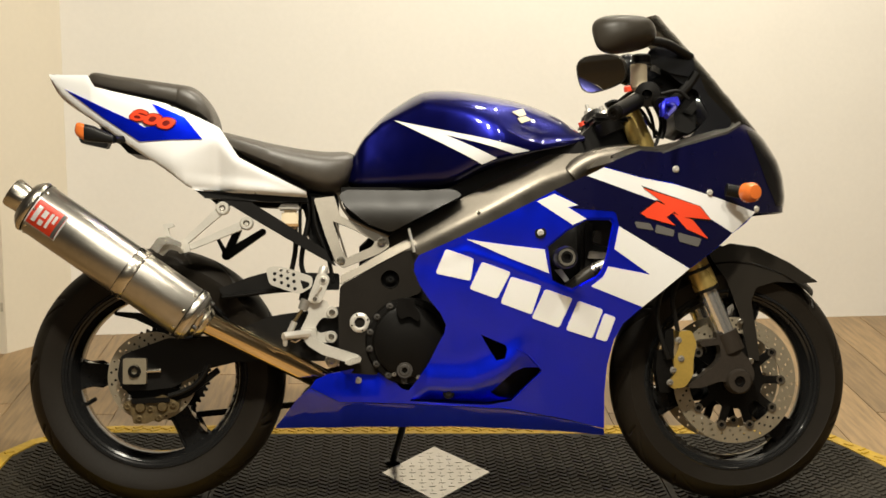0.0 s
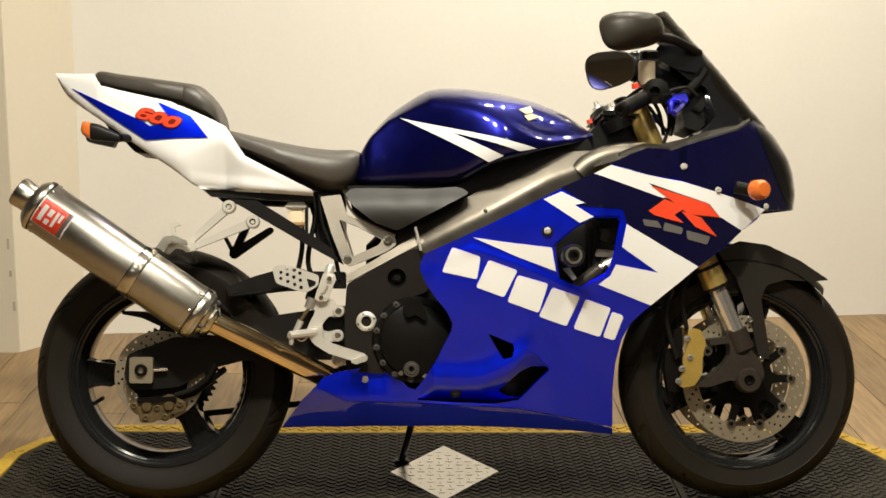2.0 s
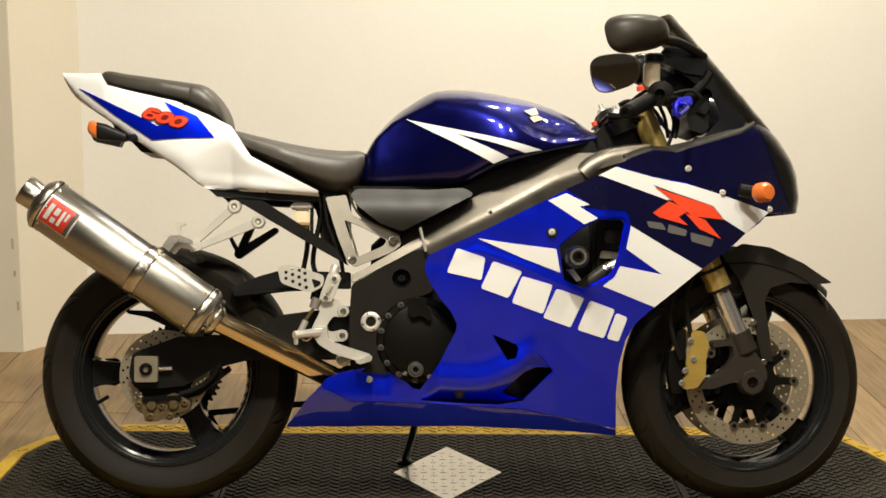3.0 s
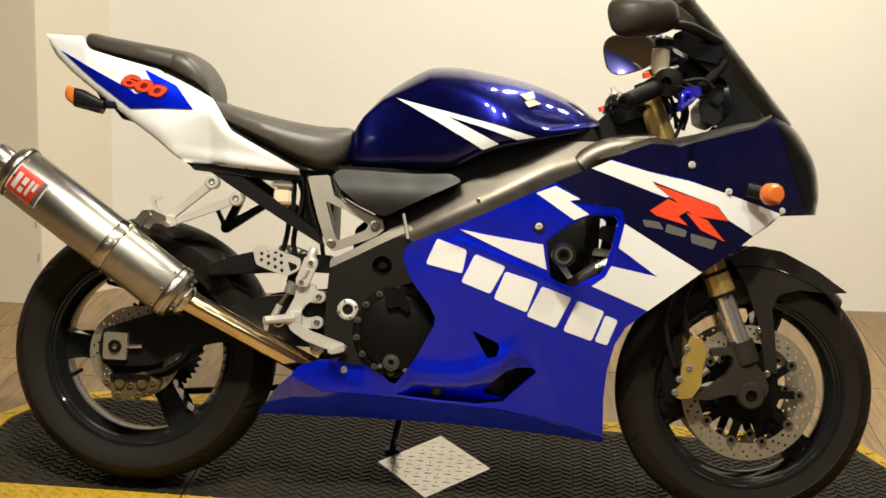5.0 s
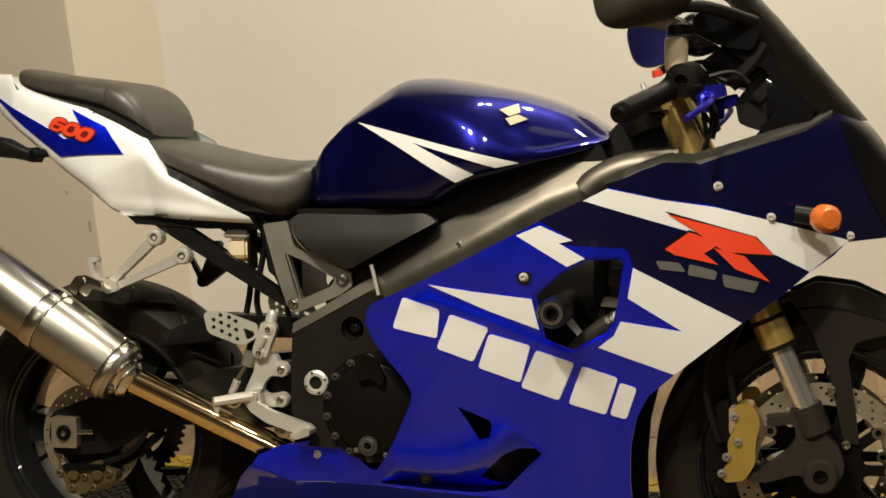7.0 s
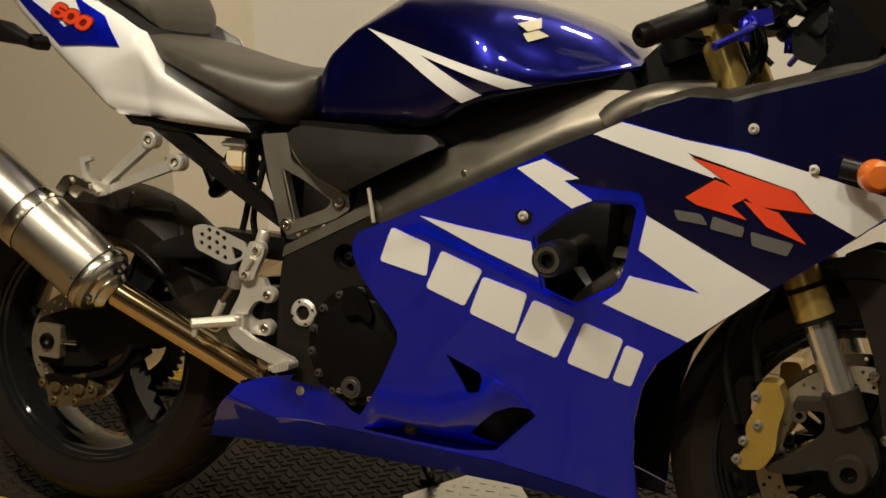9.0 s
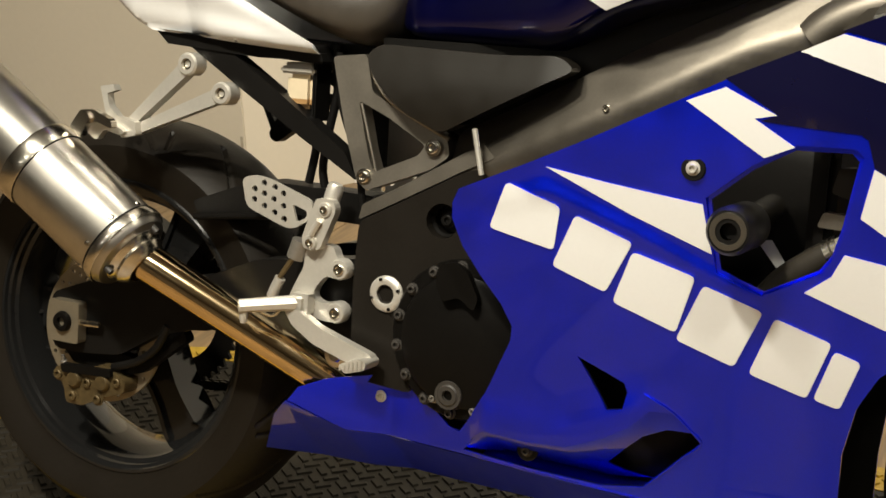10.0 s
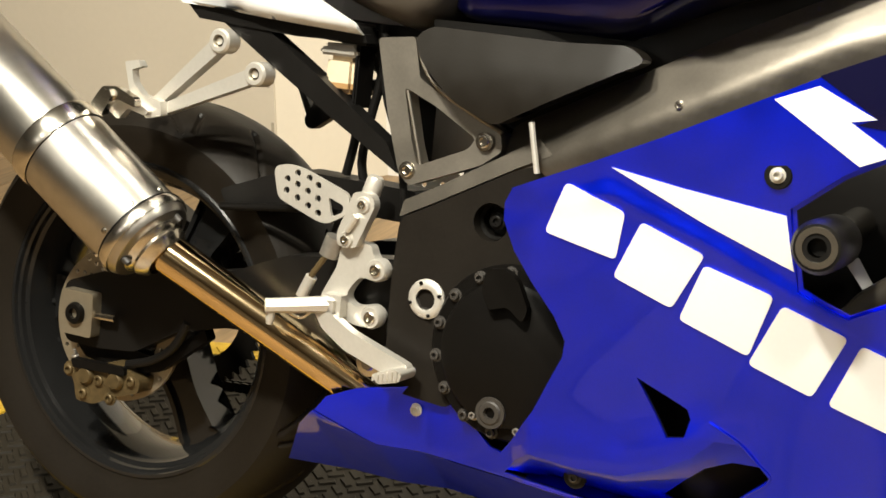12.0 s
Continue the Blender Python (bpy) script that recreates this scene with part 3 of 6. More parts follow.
# fork, with the gold tube above and the bright slider below
fork_top, fork_mid, fork_low, fork_end = [(1.138, -0.103, 0.954), (1.332, -0.103, 0.519), (1.377, -0.103, 0.413), (1.408, -0.103, 0.336)]
FOOT = [(1.344, 0.413), (1.394, 0.410), (1.402, 0.369), (1.426, 0.343), (1.436, 0.312), (1.425, 0.283), (1.401, 0.275), (1.383, 0.291), (1.352, 0.296), (1.306, 0.280), (1.274, 0.280), (1.272, 0.290), (1.306, 0.306), (1.339, 0.333), (1.355, 0.356), (1.352, 0.384), (1.306, 0.377), (1.304, 0.394), (1.346, 0.397)]
for s in (1, -1):
    f = lambda p: (p[0], p[1] * s, p[2])
    d = (Vector(fork_mid) - Vector(fork_top)).normalized()
    at = lambda k: f(tuple(Vector(fork_top) + d * k))
    full = (Vector(fork_mid) - Vector(fork_top)).length
    part("fork_tube", joined(tube([at(0), at(full * 0.80)], 0.0275, 28, 0), tube([at(full * 0.80), at(full * 0.9)], 0.0295, 28, 0), tube([at(full * 0.905), at(full)], 0.0300, 28, 0)), FORK_GOLD, bike, "gold anodised fork tube")
    part("fork_band", tube([at(full * 0.892), at(full * 0.909)], 0.0303, 28, 0), BLACK, bike)
    part("fork_seal", tube([at(full), at(full + 0.008)], 0.0285, 24, 0), BLACK, bike)
    part("fork_slider", tube([at(full), f(fork_low)], 0.0215, 24, 0), SLIDER, bike, "polished steel fork slider")
    e = f(fork_end)
    lump = soften(slab([rounded([(x + 0.008, z) for x, z in FOOT], 0.009)], -0.122, -0.076), 0.006)
    foot = part("fork_foot", lump if s == 1 else mirrored(lump), FOOT_CAST, bike, "dark cast fork foot with brake mount")
    part("fork_sleeve", tube([f(fork_low), (fork_low[0] * 0.4 + fork_end[0] * 0.6, e[1], fork_low[2] * 0.4 + fork_end[2] * 0.6)], 0.0285, 24, 0), FOOT_CAST, foot)
    part("axle_boss", lathe([(0.013, 0.022), (0.026, 0.022), (0.030, 0.016), (0.031, -0.02), (0.013, -0.02)], 28, (FX, -0.115 * s, FZ), (0, -s, 0)), FOOT_CAST, foot)
    part("front_axle", lathe([(0.008, 0.012), (0.016, 0.012), (0.018, 0.002), (0.018, -0.05), (0.008, -0.05)], 20, (FX, e[1] - 0.016 * s, FZ), (0, -s, 0)), DARK, bike)


def caliper(pts, y0, y1, mat, label):
    return part("brake_caliper", soften(slab([rounded(pts, 0.008)], y0, y1), 0.005), mat, bike, label)


CAL = [(x + 0.010, z) for x, z in [(1.250, 0.415), (1.280, 0.418), (1.293, 0.386), (1.285, 0.349), (1.284, 0.312), (1.266, 0.283), (1.234, 0.278), (1.224, 0.291), (1.240, 0.316), (1.237, 0.349), (1.250, 0.376)]]
caliper(CAL, -0.128, -0.078, GOLD, "gold four-piston front brake caliper")
caliper(CAL, 0.078, 0.128, GOLD, "gold four-piston front brake caliper")
for x, y, z in [(1.259, -0.128, 0.394), (1.246, -0.128, 0.323), (1.238, -0.128, 0.294), (1.265, -0.128, 0.350)]:
    part("caliper_bolt", bolt(x, y, z, 0.0055), CAST_SILVER_DULL, bike)
part("caliper_bracket", joined(slab([[(1.211, 0.368), (1.240, 0.373), (1.251, 0.349), (1.242, 0.269), (1.216, 0.269), (1.207, 0.322)]], -0.115, -0.075), slab([[(1.228, 0.415), (1.248, 0.422), (1.248, 0.348), (1.225, 0.348)]], -0.125, -0.10)), DARK, bike)
part("brake_hose", tube([(1.234, -0.130, 0.349), (1.217, -0.130, 0.402), (1.208, -0.130, 0.455), (1.218, -0.130, 0.508), (1.251, -0.130, 0.574), (1.304, -0.130, 0.641)], 0.006, 10), BLACK, bike)
part("brake_hose", tube([(1.259, -0.120, 0.415), (1.252, -0.120, 0.455), (1.247, -0.120, 0.495), (1.272, -0.120, 0.561), (1.306, -0.120, 0.615)], 0.006, 10), BLACK, bike)

# front mudguard
FEND = [(x + 0.014, z) for x, z in [(1.331, 0.601), (1.382, 0.627), (1.450, 0.618), (1.530, 0.580), (1.600, 0.533), (1.557, 0.529), (1.496, 0.534), (1.449, 0.521), (1.435, 0.489), (1.448, 0.402), (1.455, 0.341), (1.428, 0.348), (1.406, 0.456), (1.375, 0.537)]]
hood = bmesh.new()
ring = []
for k in range(25):
    a = radians(47 + (124 - 47) * k / 24)
    r = 0.304 + 0.010 * math.sin(math.pi * k / 24)
    ring.append([hood.verts.new((FX + (r - 0.02 * abs(u) ** 3) * math.cos(a), 0.073 * u, FZ + (r - 0.03 * abs(u) ** 3) * math.sin(a))) for u in (-1, -0.8, -0.5, 0, 0.5, 0.8, 1)])
for p, q in zip(ring, ring[1:]):
    for k in range(6):
        hood.faces.new((p[k], p[k + 1], q[k + 1], q[k]))
bmesh.ops.solidify(hood, geom=hood.faces[:], thickness=0.003)
mudguard = part("mudguard", hood, GUARD, bike, "satin black front mudguard")
part("mudguard_side", sheet([FEND], lambda x, z: 0.070, 0.003, corner=0.006), GUARD, mudguard)
part("mudguard_side", mirrored(sheet([FEND], lambda x, z: 0.070, 0.003, corner=0.006)), GUARD, mudguard)
for x, y, z in [(1.421, -0.073, 0.437), (1.446, -0.073, 0.342)]:
    part("mudguard_screw", bolt(x, y, z, 0.0055), STEEL, mudguard)

# swingarm, chain and rear brake
SW = [(-0.054, 0.359), (0.004, 0.381), (0.055, 0.400), (0.121, 0.397), (0.215, 0.418), (0.294, 0.451), (0.454, 0.472), (0.468, 0.399), (0.455, 0.346), (0.349, 0.345), (0.215, 0.344), (0.136, 0.324), (0.069, 0.284), (0.005, 0.277), (-0.048, 0.277), (-0.062, 0.310)]
for s in (1, -1):
    bm = sheet([rounded(SW, 0.01)], 0.132, 0.045, step=0.03)
    part("swingarm", bm if s == 1 else mirrored(bm), BLACK, bike, "black box-section swingarm")
part("swingarm_brace", soften(slab([rounded([(0.169, 0.515), (0.239, 0.542), (0.285, 0.555), (0.453, 0.552), (0.453, 0.512), (0.306, 0.515), (0.239, 0.504), (0.183, 0.493)], 0.006)], -0.11, -0.06), 0.004), BLACK, bike, "black swingarm brace")
part("swingarm_rod", tube([(0.179, -0.118, 0.495), (0.239, -0.118, 0.502), (0.320, -0.118, 0.511), (0.400, -0.118, 0.513)], 0.005, 10), DARK, bike)
part("chain_guard", soften(slab([rounded([(-0.105, 0.459), (-0.040, 0.456), (0.017, 0.429), (0.059, 0.394), (0.048, 0.386), (0.003, 0.415), (-0.054, 0.441), (-0.102, 0.450)], 0.003)], 0.05, 0.09), 0.002), BLACK, bike, "thin black chain guard")
ax = (-0.019, -0.150, 0.323)
part("axle_block", soften(slab([rounded([(ax[0] + u, ax[2] + v) for u, v in ((-0.027, -0.03), (0.027, -0.03), (0.027, 0.03), (-0.027, 0.03))], 0.005)], -0.150, -0.132), 0.003), DISC, bike, "worn steel chain adjuster block")
part("rear_axle", lathe([(0.007, 0.012), (0.013, 0.012), (0.015, 0.008), (0.015, -0.01), (0.007, -0.01)], 20, (ax[0], -0.145, ax[2])), DARK, bike)
part("adjuster_screw", tube([(ax[0] + 0.02, -0.142, ax[2]), (ax[0] + 0.06, -0.142, ax[2] + 0.002)], 0.005, 10, 0), STEEL, bike)
RC = [(-0.047, 0.248), (-0.024, 0.257), (0.006, 0.253), (0.043, 0.267), (0.083, 0.248), (0.081, 0.230), (0.044, 0.218), (0.007, 0.200), (-0.023, 0.200), (-0.028, 0.224)]
rear_caliper = part("rear_caliper", soften(slab([rounded(RC, 0.006)], -0.135, -0.085), 0.005), GOLD_DIRTY, bike, "small dirty gold rear brake caliper")
for x, y, z in [(-0.037, -0.134, 0.240), (-0.010, -0.134, 0.212), (0.016, -0.134, 0.235), (0.035, -0.134, 0.214), (0.069, -0.134, 0.244)]:
    part("caliper_bolt", bolt(x, y, z, 0.007), GOLD_DIRTY, rear_caliper)
for x, y, z in [(-0.007, -0.128, 0.238), (0.044, -0.128, 0.240)]:
    part("caliper_piston", lathe([(0, 0.014), (0.010, 0.014), (0.013, 0.010), (0.014, -0.01), (0, -0.01)], 20, (x, y, z), close=False), GOLD_DIRTY, rear_caliper)
part("caliper_bridge", soften(slab([rounded([(-0.030, 0.258), (0.060, 0.262), (0.062, 0.251), (-0.026, 0.246)], 0.003)], -0.142, -0.130), 0.002), DARK, rear_caliper, "black bridge of the caliper")
part("bleed_nipple", lathe([(0, 0.012), (0.0025, 0.012), (0.003, 0.004), (0.005, 0.003), (0.005, 0), (0, 0)], 12, (-0.034, -0.128, 0.256), (0, -0.3, 1), False), CAST_SILVER_DULL, rear_caliper)
part("caliper_arm", slab([[(-0.045, 0.277), (0.004, 0.290), (0.095, 0.277), (0.168, 0.331), (0.175, 0.318), (0.102, 0.261), (0.056, 0.248), (-0.025, 0.257)]], -0.118, -0.10), DARK, bike)
part("rear_hose", tube([(0.057, -0.130, 0.264), (0.097, -0.130, 0.278), (0.130, -0.130, 0.302), (0.150, -0.130, 0.338)], 0.006, 10), BLACK, bike)
teeth = [(RX + r * math.cos(2 * math.pi * (k + o) / 43), RZ + r * math.sin(2 * math.pi * (k + o) / 43)) for k in range(43) for o, r in ((0, 0.108), (0.25, 0.116), (0.5, 0.116), (0.75, 0.108))]
part("sprocket", sheet([teeth, circle(RX, RZ, 0.075, 32)], -0.075, 0.006, step=0.05), DARK, rear_wheel, "dark toothed rear sprocket")
chain = new("drive_chain")
chain.parent = bike
tagged(chain, "dark roller chain")
one = joined(soften(sheet([rounded([(-0.010, -0.007), (0.010, -0.007), (0.010, 0.007), (-0.010, 0.007)], 0.006)], -0.071, 0.003), 0.0008), tube([(-0.006, 0.070, 0), (-0.006, 0.087, 0)], 0.0045, 8, 0), sheet([rounded([(-0.010, -0.007), (0.010, -0.007), (0.010, 0.007), (-0.010, 0.007)], 0.006)], -0.083, 0.003))
link_me = bpy.data.meshes.new("chain_link")
one.to_mesh(link_me)
one.free()
link_me.materials.append(DARK)
for k in range(40):
    for z0, rise in ((RZ - 0.110, 0.10), (RZ + 0.111, 0.03)):
        ob = new("chain_link", link_me)
        ob.parent = chain
        ob.location = (RX + 0.02 + 0.0147 * k, 0, z0 + rise * 0.0147 * k)

# engine, frame and side covers
ENG = loft(smooth_rows([(0.50, 0.62, 0.27, 0.09), (0.56, 0.66, 0.24, 0.118), (0.72, 0.68, 0.22, 0.125), (0.90, 0.72, 0.24, 0.12), (1.02, 0.70, 0.30, 0.11)], 4), 5)
part("engine", ENG, DARK, bike, "dark painted engine block")
cx, cz = 0.618, 0.393
part("clutch_cover", lathe([(0, 0.014), (0.076, 0.012), (0.083, 0.008), (0.086, 0.001), (0.098, 0.0), (0.102, -0.006), (0.102, -0.03), (0, -0.03)], 48, (cx, -0.16, cz), close=False), DARK, bike, "round black clutch cover")
for x, z in [(0.565, 0.431), (0.561, 0.410), (0.558, 0.364), (0.584, 0.317), (0.640, 0.310)]:
    part("cover_bolt", bolt(x, -0.163, z, 0.0045, h=0.008), CAST_SILVER_DULL, bike)
part("clutch_plate", soften(slab([rounded([(0.590, 0.489), (0.611, 0.494), (0.629, 0.484), (0.645, 0.453), (0.640, 0.437), (0.619, 0.452), (0.598, 0.444), (0.587, 0.463)], 0.006)], -0.186, -0.176), 0.003), DARK, bike, "raised boss of the clutch cover")
for k in range(9):
    a = radians(95 + 24 * k)
    part("cover_bolt", bolt(cx + 0.093 * math.cos(a), -0.160, cz + 0.093 * math.sin(a), 0.0055, h=0.007), CAST_GREY, bike)
ox, oz = 0.608, 0.326
part("oil_cap", lathe([(0, 0.006), (0.006, 0.006), (0.007, 0.012), (0.012, 0.012), (0.014, 0.010), (0.018, 0.010), (0.020, 0), (0, 0)], 24, (ox, -0.165, oz), close=False), CAST_GREY, bike, "dark oil filler cap")
SPAR = [(0.572, 0.645), (0.667, 0.691), (0.746, 0.731), (0.812, 0.768), (0.931, 0.827), (0.995, 0.851), (1.044, 0.835), (1.037, 0.774), (0.965, 0.747), (0.905, 0.715), (0.799, 0.662), (0.634, 0.582), (0.588, 0.561), (0.575, 0.611)]
PIV = [(0.457, 0.524), (0.503, 0.548), (0.564, 0.581), (0.603, 0.602), (0.647, 0.612), (0.648, 0.506), (0.588, 0.485), (0.564, 0.452), (0.546, 0.399), (0.547, 0.313), (0.456, 0.320), (0.453, 0.452)]


def spar_w(x, z):
    """Half-width of the frame spar: an upright lower face and an upper face that leans in."""
    fold = ramp(x, *[(0.575, 0.595), (0.634, 0.616), (0.799, 0.697), (0.932, 0.769), (1.044, 0.809)])
    return 0.14 + 0.03 * math.sin(max(0.0, min(1.0, (x - 0.55) / 0.5)) * math.pi) - 0.55 * max(0.0, z - fold) - 0.17 * max(0.0, fold - z)


part("frame", sheet([SPAR], spar_w, 0.05, step=0.010, corner=0.012), FRAME, bike, "dark grey cast alloy frame spar")
part("pivot_plate", sheet([rounded(PIV, 0.012), circle(0.574, 0.537, 0.022, 28)], 0.152, 0.05), PIVOT_CAST, bike, "dark cast swingarm pivot plate of the frame")
part("frame_shoulder", sheet([rounded([(0.457, 0.526), (0.457, 0.545), (0.508, 0.572), (0.574, 0.611), (0.618, 0.638), (0.640, 0.622), (0.603, 0.604), (0.564, 0.583), (0.503, 0.550)], 0.003)], lambda x, z: 0.154 - 0.42 * max(0.0, z - ramp(x, (0.457, 0.526), (0.503, 0.550), (0.564, 0.583), (0.640, 0.622))), 0.05, step=0.008), FRAME, bike, "lighter sloping shoulder of the frame above the pivot")
part("frame_left", joined(mirrored(sheet([SPAR], lambda x, z: 0.15, 0.05, corner=0.012)), mirrored(sheet([PIV], 0.152, 0.05, corner=0.012))), FRAME, bike)
hx, hz = 0.503, 0.436
nut = part("pivot_nut", lathe([(0.0118, -0.004), (0.0124, 0.004), (0.0160, 0.005), (0.0205, 0.004), (0.0235, 0.001), (0.0240, -0.02), (0.0118, -0.02)], 36, (hx, -0.153, hz)), SILVER, bike, "steel swingarm pivot nut")
part("hex_socket", lathe([(0.0126, 0.003), (0.0120, 0.001), (0.0112, -0.016), (0, -0.016)], 6, (hx, -0.153, hz), close=False), CAST_GREY, nut)
for k in range(4):
    a = radians(90 * k + 20)
    part("nut_notch", lathe([(0, 0.0062), (0.0022, 0.0062), (0.0022, 0.003), (0, 0.003)], 8, (hx + 0.0195 * math.cos(a), -0.153, hz + 0.0195 * math.sin(a)), close=False), DARK, nut)
nx, nz = 0.574, 0.537
part("frame_bolt", joined(lathe([(0.021, 0.0), (0.018, -0.004), (0.018, -0.02), (0, -0.02)], 24, (nx, -0.138, nz), close=False), bolt(nx, -0.134, nz, 0.007)), BLACK, bike)
part("frame_screw", bolt(*(0.781, -0.165, 0.693), 0.004), STEEL, bike)
part("cable_tie", tube([(0.617, -0.168, 0.656), (0.623, -0.168, 0.630), (0.630, -0.168, 0.601)], 0.0035, 8), SILVER, bike)
PANEL = [(0.451, 0.734), (0.469, 0.748), (0.640, 0.745), (0.720, 0.749), (0.744, 0.734), (0.574, 0.646), (0.521, 0.667), (0.470, 0.707)]


def cover_w(x, z):
    lip = ramp(x, *[(0.451, 0.728), (0.533, 0.728), (0.640, 0.729), (0.706, 0.734), (0.744, 0.729)])
    return ramp(x, (0.45, 0.150), (0.74, 0.180)) - 0.45 * max(0.0, z - lip) + 0.55 * max(0.0, lip - z) - 5.0 * max(0.0, lip - z) ** 2


part("side_cover", sheet([PANEL], cover_w, 0.03, step=0.010, corner=0.012), COVER, bike, "satin black side cover under the tank")
part("inner_cover", soften(slab([[(0.456, 0.756), (0.76, 0.756), (0.76, 0.740), (0.577, 0.640), (0.510, 0.668), (0.470, 0.690)]], -0.115, 0.115), 0.003), BLACK, bike, "black panel behind the side covers")
part("side_cover", mirrored(sheet([PANEL], lambda x, z: 0.148, 0.03, corner=0.012)), BLACK, bike)
TRI = [(0.393, 0.728), (0.442, 0.734), (0.456, 0.687), (0.507, 0.662), (0.568, 0.638), (0.574, 0.617), (0.550, 0.598), (0.462, 0.563), (0.446, 0.577), (0.422, 0.638)]
TRIH = [(0.438, 0.675), (0.483, 0.657), (0.539, 0.627), (0.531, 0.614), (0.470, 0.587), (0.459, 0.611)]
bracket = part("subframe_bracket", sheet([TRI, TRIH], lambda x, z: 0.145 - 0.12 * (z - 0.60), 0.03, corner=0.006), FRAME_DULL, bike, "grey cast subframe bracket with triangular opening")
part("bracket_lip", tube([(x, y - 0.001, z) for x, y, z in [(0.453, -0.140, 0.734), (0.461, -0.140, 0.706), (0.484, -0.140, 0.679), (0.531, -0.140, 0.655), (0.571, -0.140, 0.638)]], 0.0028, 8), FRAME_DULL, bracket)
part("bracket_lip", tube([(x, y - 0.001, z) for x, y, z in [(0.445, -0.140, 0.672), (0.459, -0.140, 0.628), (0.474, -0.140, 0.579)]], 0.0022, 8), FRAME_DULL, bracket)
for x, y, z in [(0.553, -0.147, 0.626), (0.458, -0.147, 0.580)]:
    part("bracket_bolt", bolt(x, y, z, 0.0075), STEEL, bracket)
for s in (1, -1):
    m = (lambda q: q) if s == 1 else mirrored
    rail = part("subframe", m(soften(slab([rounded([(0.166, 0.731), (0.227, 0.731), (0.319, 0.674), (0.420, 0.608), (0.440, 0.572), (0.350, 0.622), (0.252, 0.679)], 0.004)], -0.135, -0.108), 0.003)), BLACK, bike, "black box-section rear subframe")
    part("seat_rail", m(soften(slab([[(0.110, 0.748), (0.371, 0.739), (0.378, 0.716), (0.278, 0.721), (0.164, 0.729)]], -0.13, -0.10), 0.003)), BLACK, rail)
q = [(0.198, 0.675), (0.165, 0.600), (0.255, 0.659), (0.141, 0.645)]
step = part("left_hanger", link(q[0], q[1], 0.009, 0.010, 0.10, 0.118), BLACK, bike, "black left pillion foot rest hanger")
part("hanger_arm", link(q[2], q[1], 0.008, 0.012, 0.10, 0.118), BLACK, step)
part("hanger_hook", link(q[3], q[1], 0.004, 0.006, 0.10, 0.112), BLACK, step)
part("battery_tray", soften(slab([rounded([(0.351, 0.744), (0.447, 0.744), (0.448, 0.574), (0.414, 0.606), (0.379, 0.635), (0.371, 0.689)], 0.006)], -0.07, 0.07), 0.004), BLACK, bike, "black battery tray under the seat")
rx, rz = 0.337, 0.691
jar = part("fluid_reservoir", box(rx - 0.020, rx + 0.020, -0.12, -0.08, rz - 0.034, rz + 0.010, 0.006), CREAM_TANK, bike, "yellowed rear brake fluid reservoir")
part("reservoir_cap", joined(box(rx - 0.027, rx + 0.025, -0.125, -0.075, rz + 0.010, rz + 0.020, 0.003), box(rx - 0.022, rx + 0.020, -0.121, -0.079, rz + 0.020, rz + 0.025, 0.002)), SILVER, jar, "grey screw-down cap")
part("fluid", box(rx - 0.0205, rx + 0.0205, -0.1205, -0.0795, rz - 0.0345, rz - 0.016, 0.006), AMBER_FLUID, jar, "brown brake fluid")
part("reservoir_bracket", box(rx + 0.020, rx + 0.026, -0.12, -0.08, rz - 0.05, rz + 0.03, 0.002), BLACK, jar)
part("overflow_hose", tube([(0.348, -0.085, 0.688), (0.348, -0.085, 0.654), (0.349, -0.085, 0.619), (0.346, -0.085, 0.591), (0.339, -0.085, 0.556)], 0.006, 10), BLACK, bike)
part("wiring", tube([(0.375, -0.090, 0.742), (0.379, -0.090, 0.681), (0.369, -0.090, 0.627), (0.363, -0.090, 0.573), (0.377, -0.090, 0.532)], 0.006, 10), BLACK, bike)
part("wiring", tube([(0.391, -0.110, 0.733), (0.398, -0.110, 0.666), (0.425, -0.110, 0.599), (0.439, -0.110, 0.532)], 0.005, 10), BLACK, bike)

# tail
TAIL = [(-0.267, 1.040), (-0.163, 1.032), (-0.143, 1.002), (-0.097, 0.990), (0.030, 0.960), (0.113, 0.925), (0.164, 0.900), (0.211, 0.831), (0.279, 0.797), (0.371, 0.753), (0.373, 0.740), (0.235, 0.748), (0.104, 0.756), (0.084, 0.766), (0.031, 0.806), (-0.032, 0.845), (-0.096, 0.889), (-0.192, 0.952), (-0.238, 0.991)]
DECAL = [(-0.221, 1.000), (-0.120, 0.952), (-0.037, 0.914), (-0.017, 0.902), (0.039, 0.910), (-0.000, 0.959), (0.081, 0.924), (0.125, 0.872), (0.051, 0.872), (-0.028, 0.869), (-0.120, 0.928)]
for s in (1, -1):
    m = (lambda b: b) if s == 1 else mirrored
    tail = part("tail_fairing", m(sheet([tail_at(TAIL)], tail_w, 0.003, step=0.0065)), WHITE, bike, "white tail fairing with blue decal", 60)
    part("tail_decal", m(sheet([tail_at(DECAL)], tail_w, 0.0012, 0.0026, 0.009)), BLUE, tail, "bright blue decal")
    part("tail_trim", m(sheet([tail_at([(0.104, 0.757), (0.236, 0.749), (0.373, 0.741), (0.377, 0.731), (0.277, 0.730), (0.125, 0.739)])], lambda x, z: 0.138, 0.02)), BLACK, tail)
under = bmesh.new()
rows = [[under.verts.new((x, y * (tail_w(x, z) - 0.002), z)) for y in (-1, 0, 1)] for x, z in tail_at([(-0.258, 1.032), (-0.231, 0.989), (-0.190, 0.954), (-0.100, 0.892), (-0.038, 0.849), (0.024, 0.810), (0.080, 0.770), (0.100, 0.759), (0.230, 0.752), (0.366, 0.746)])]
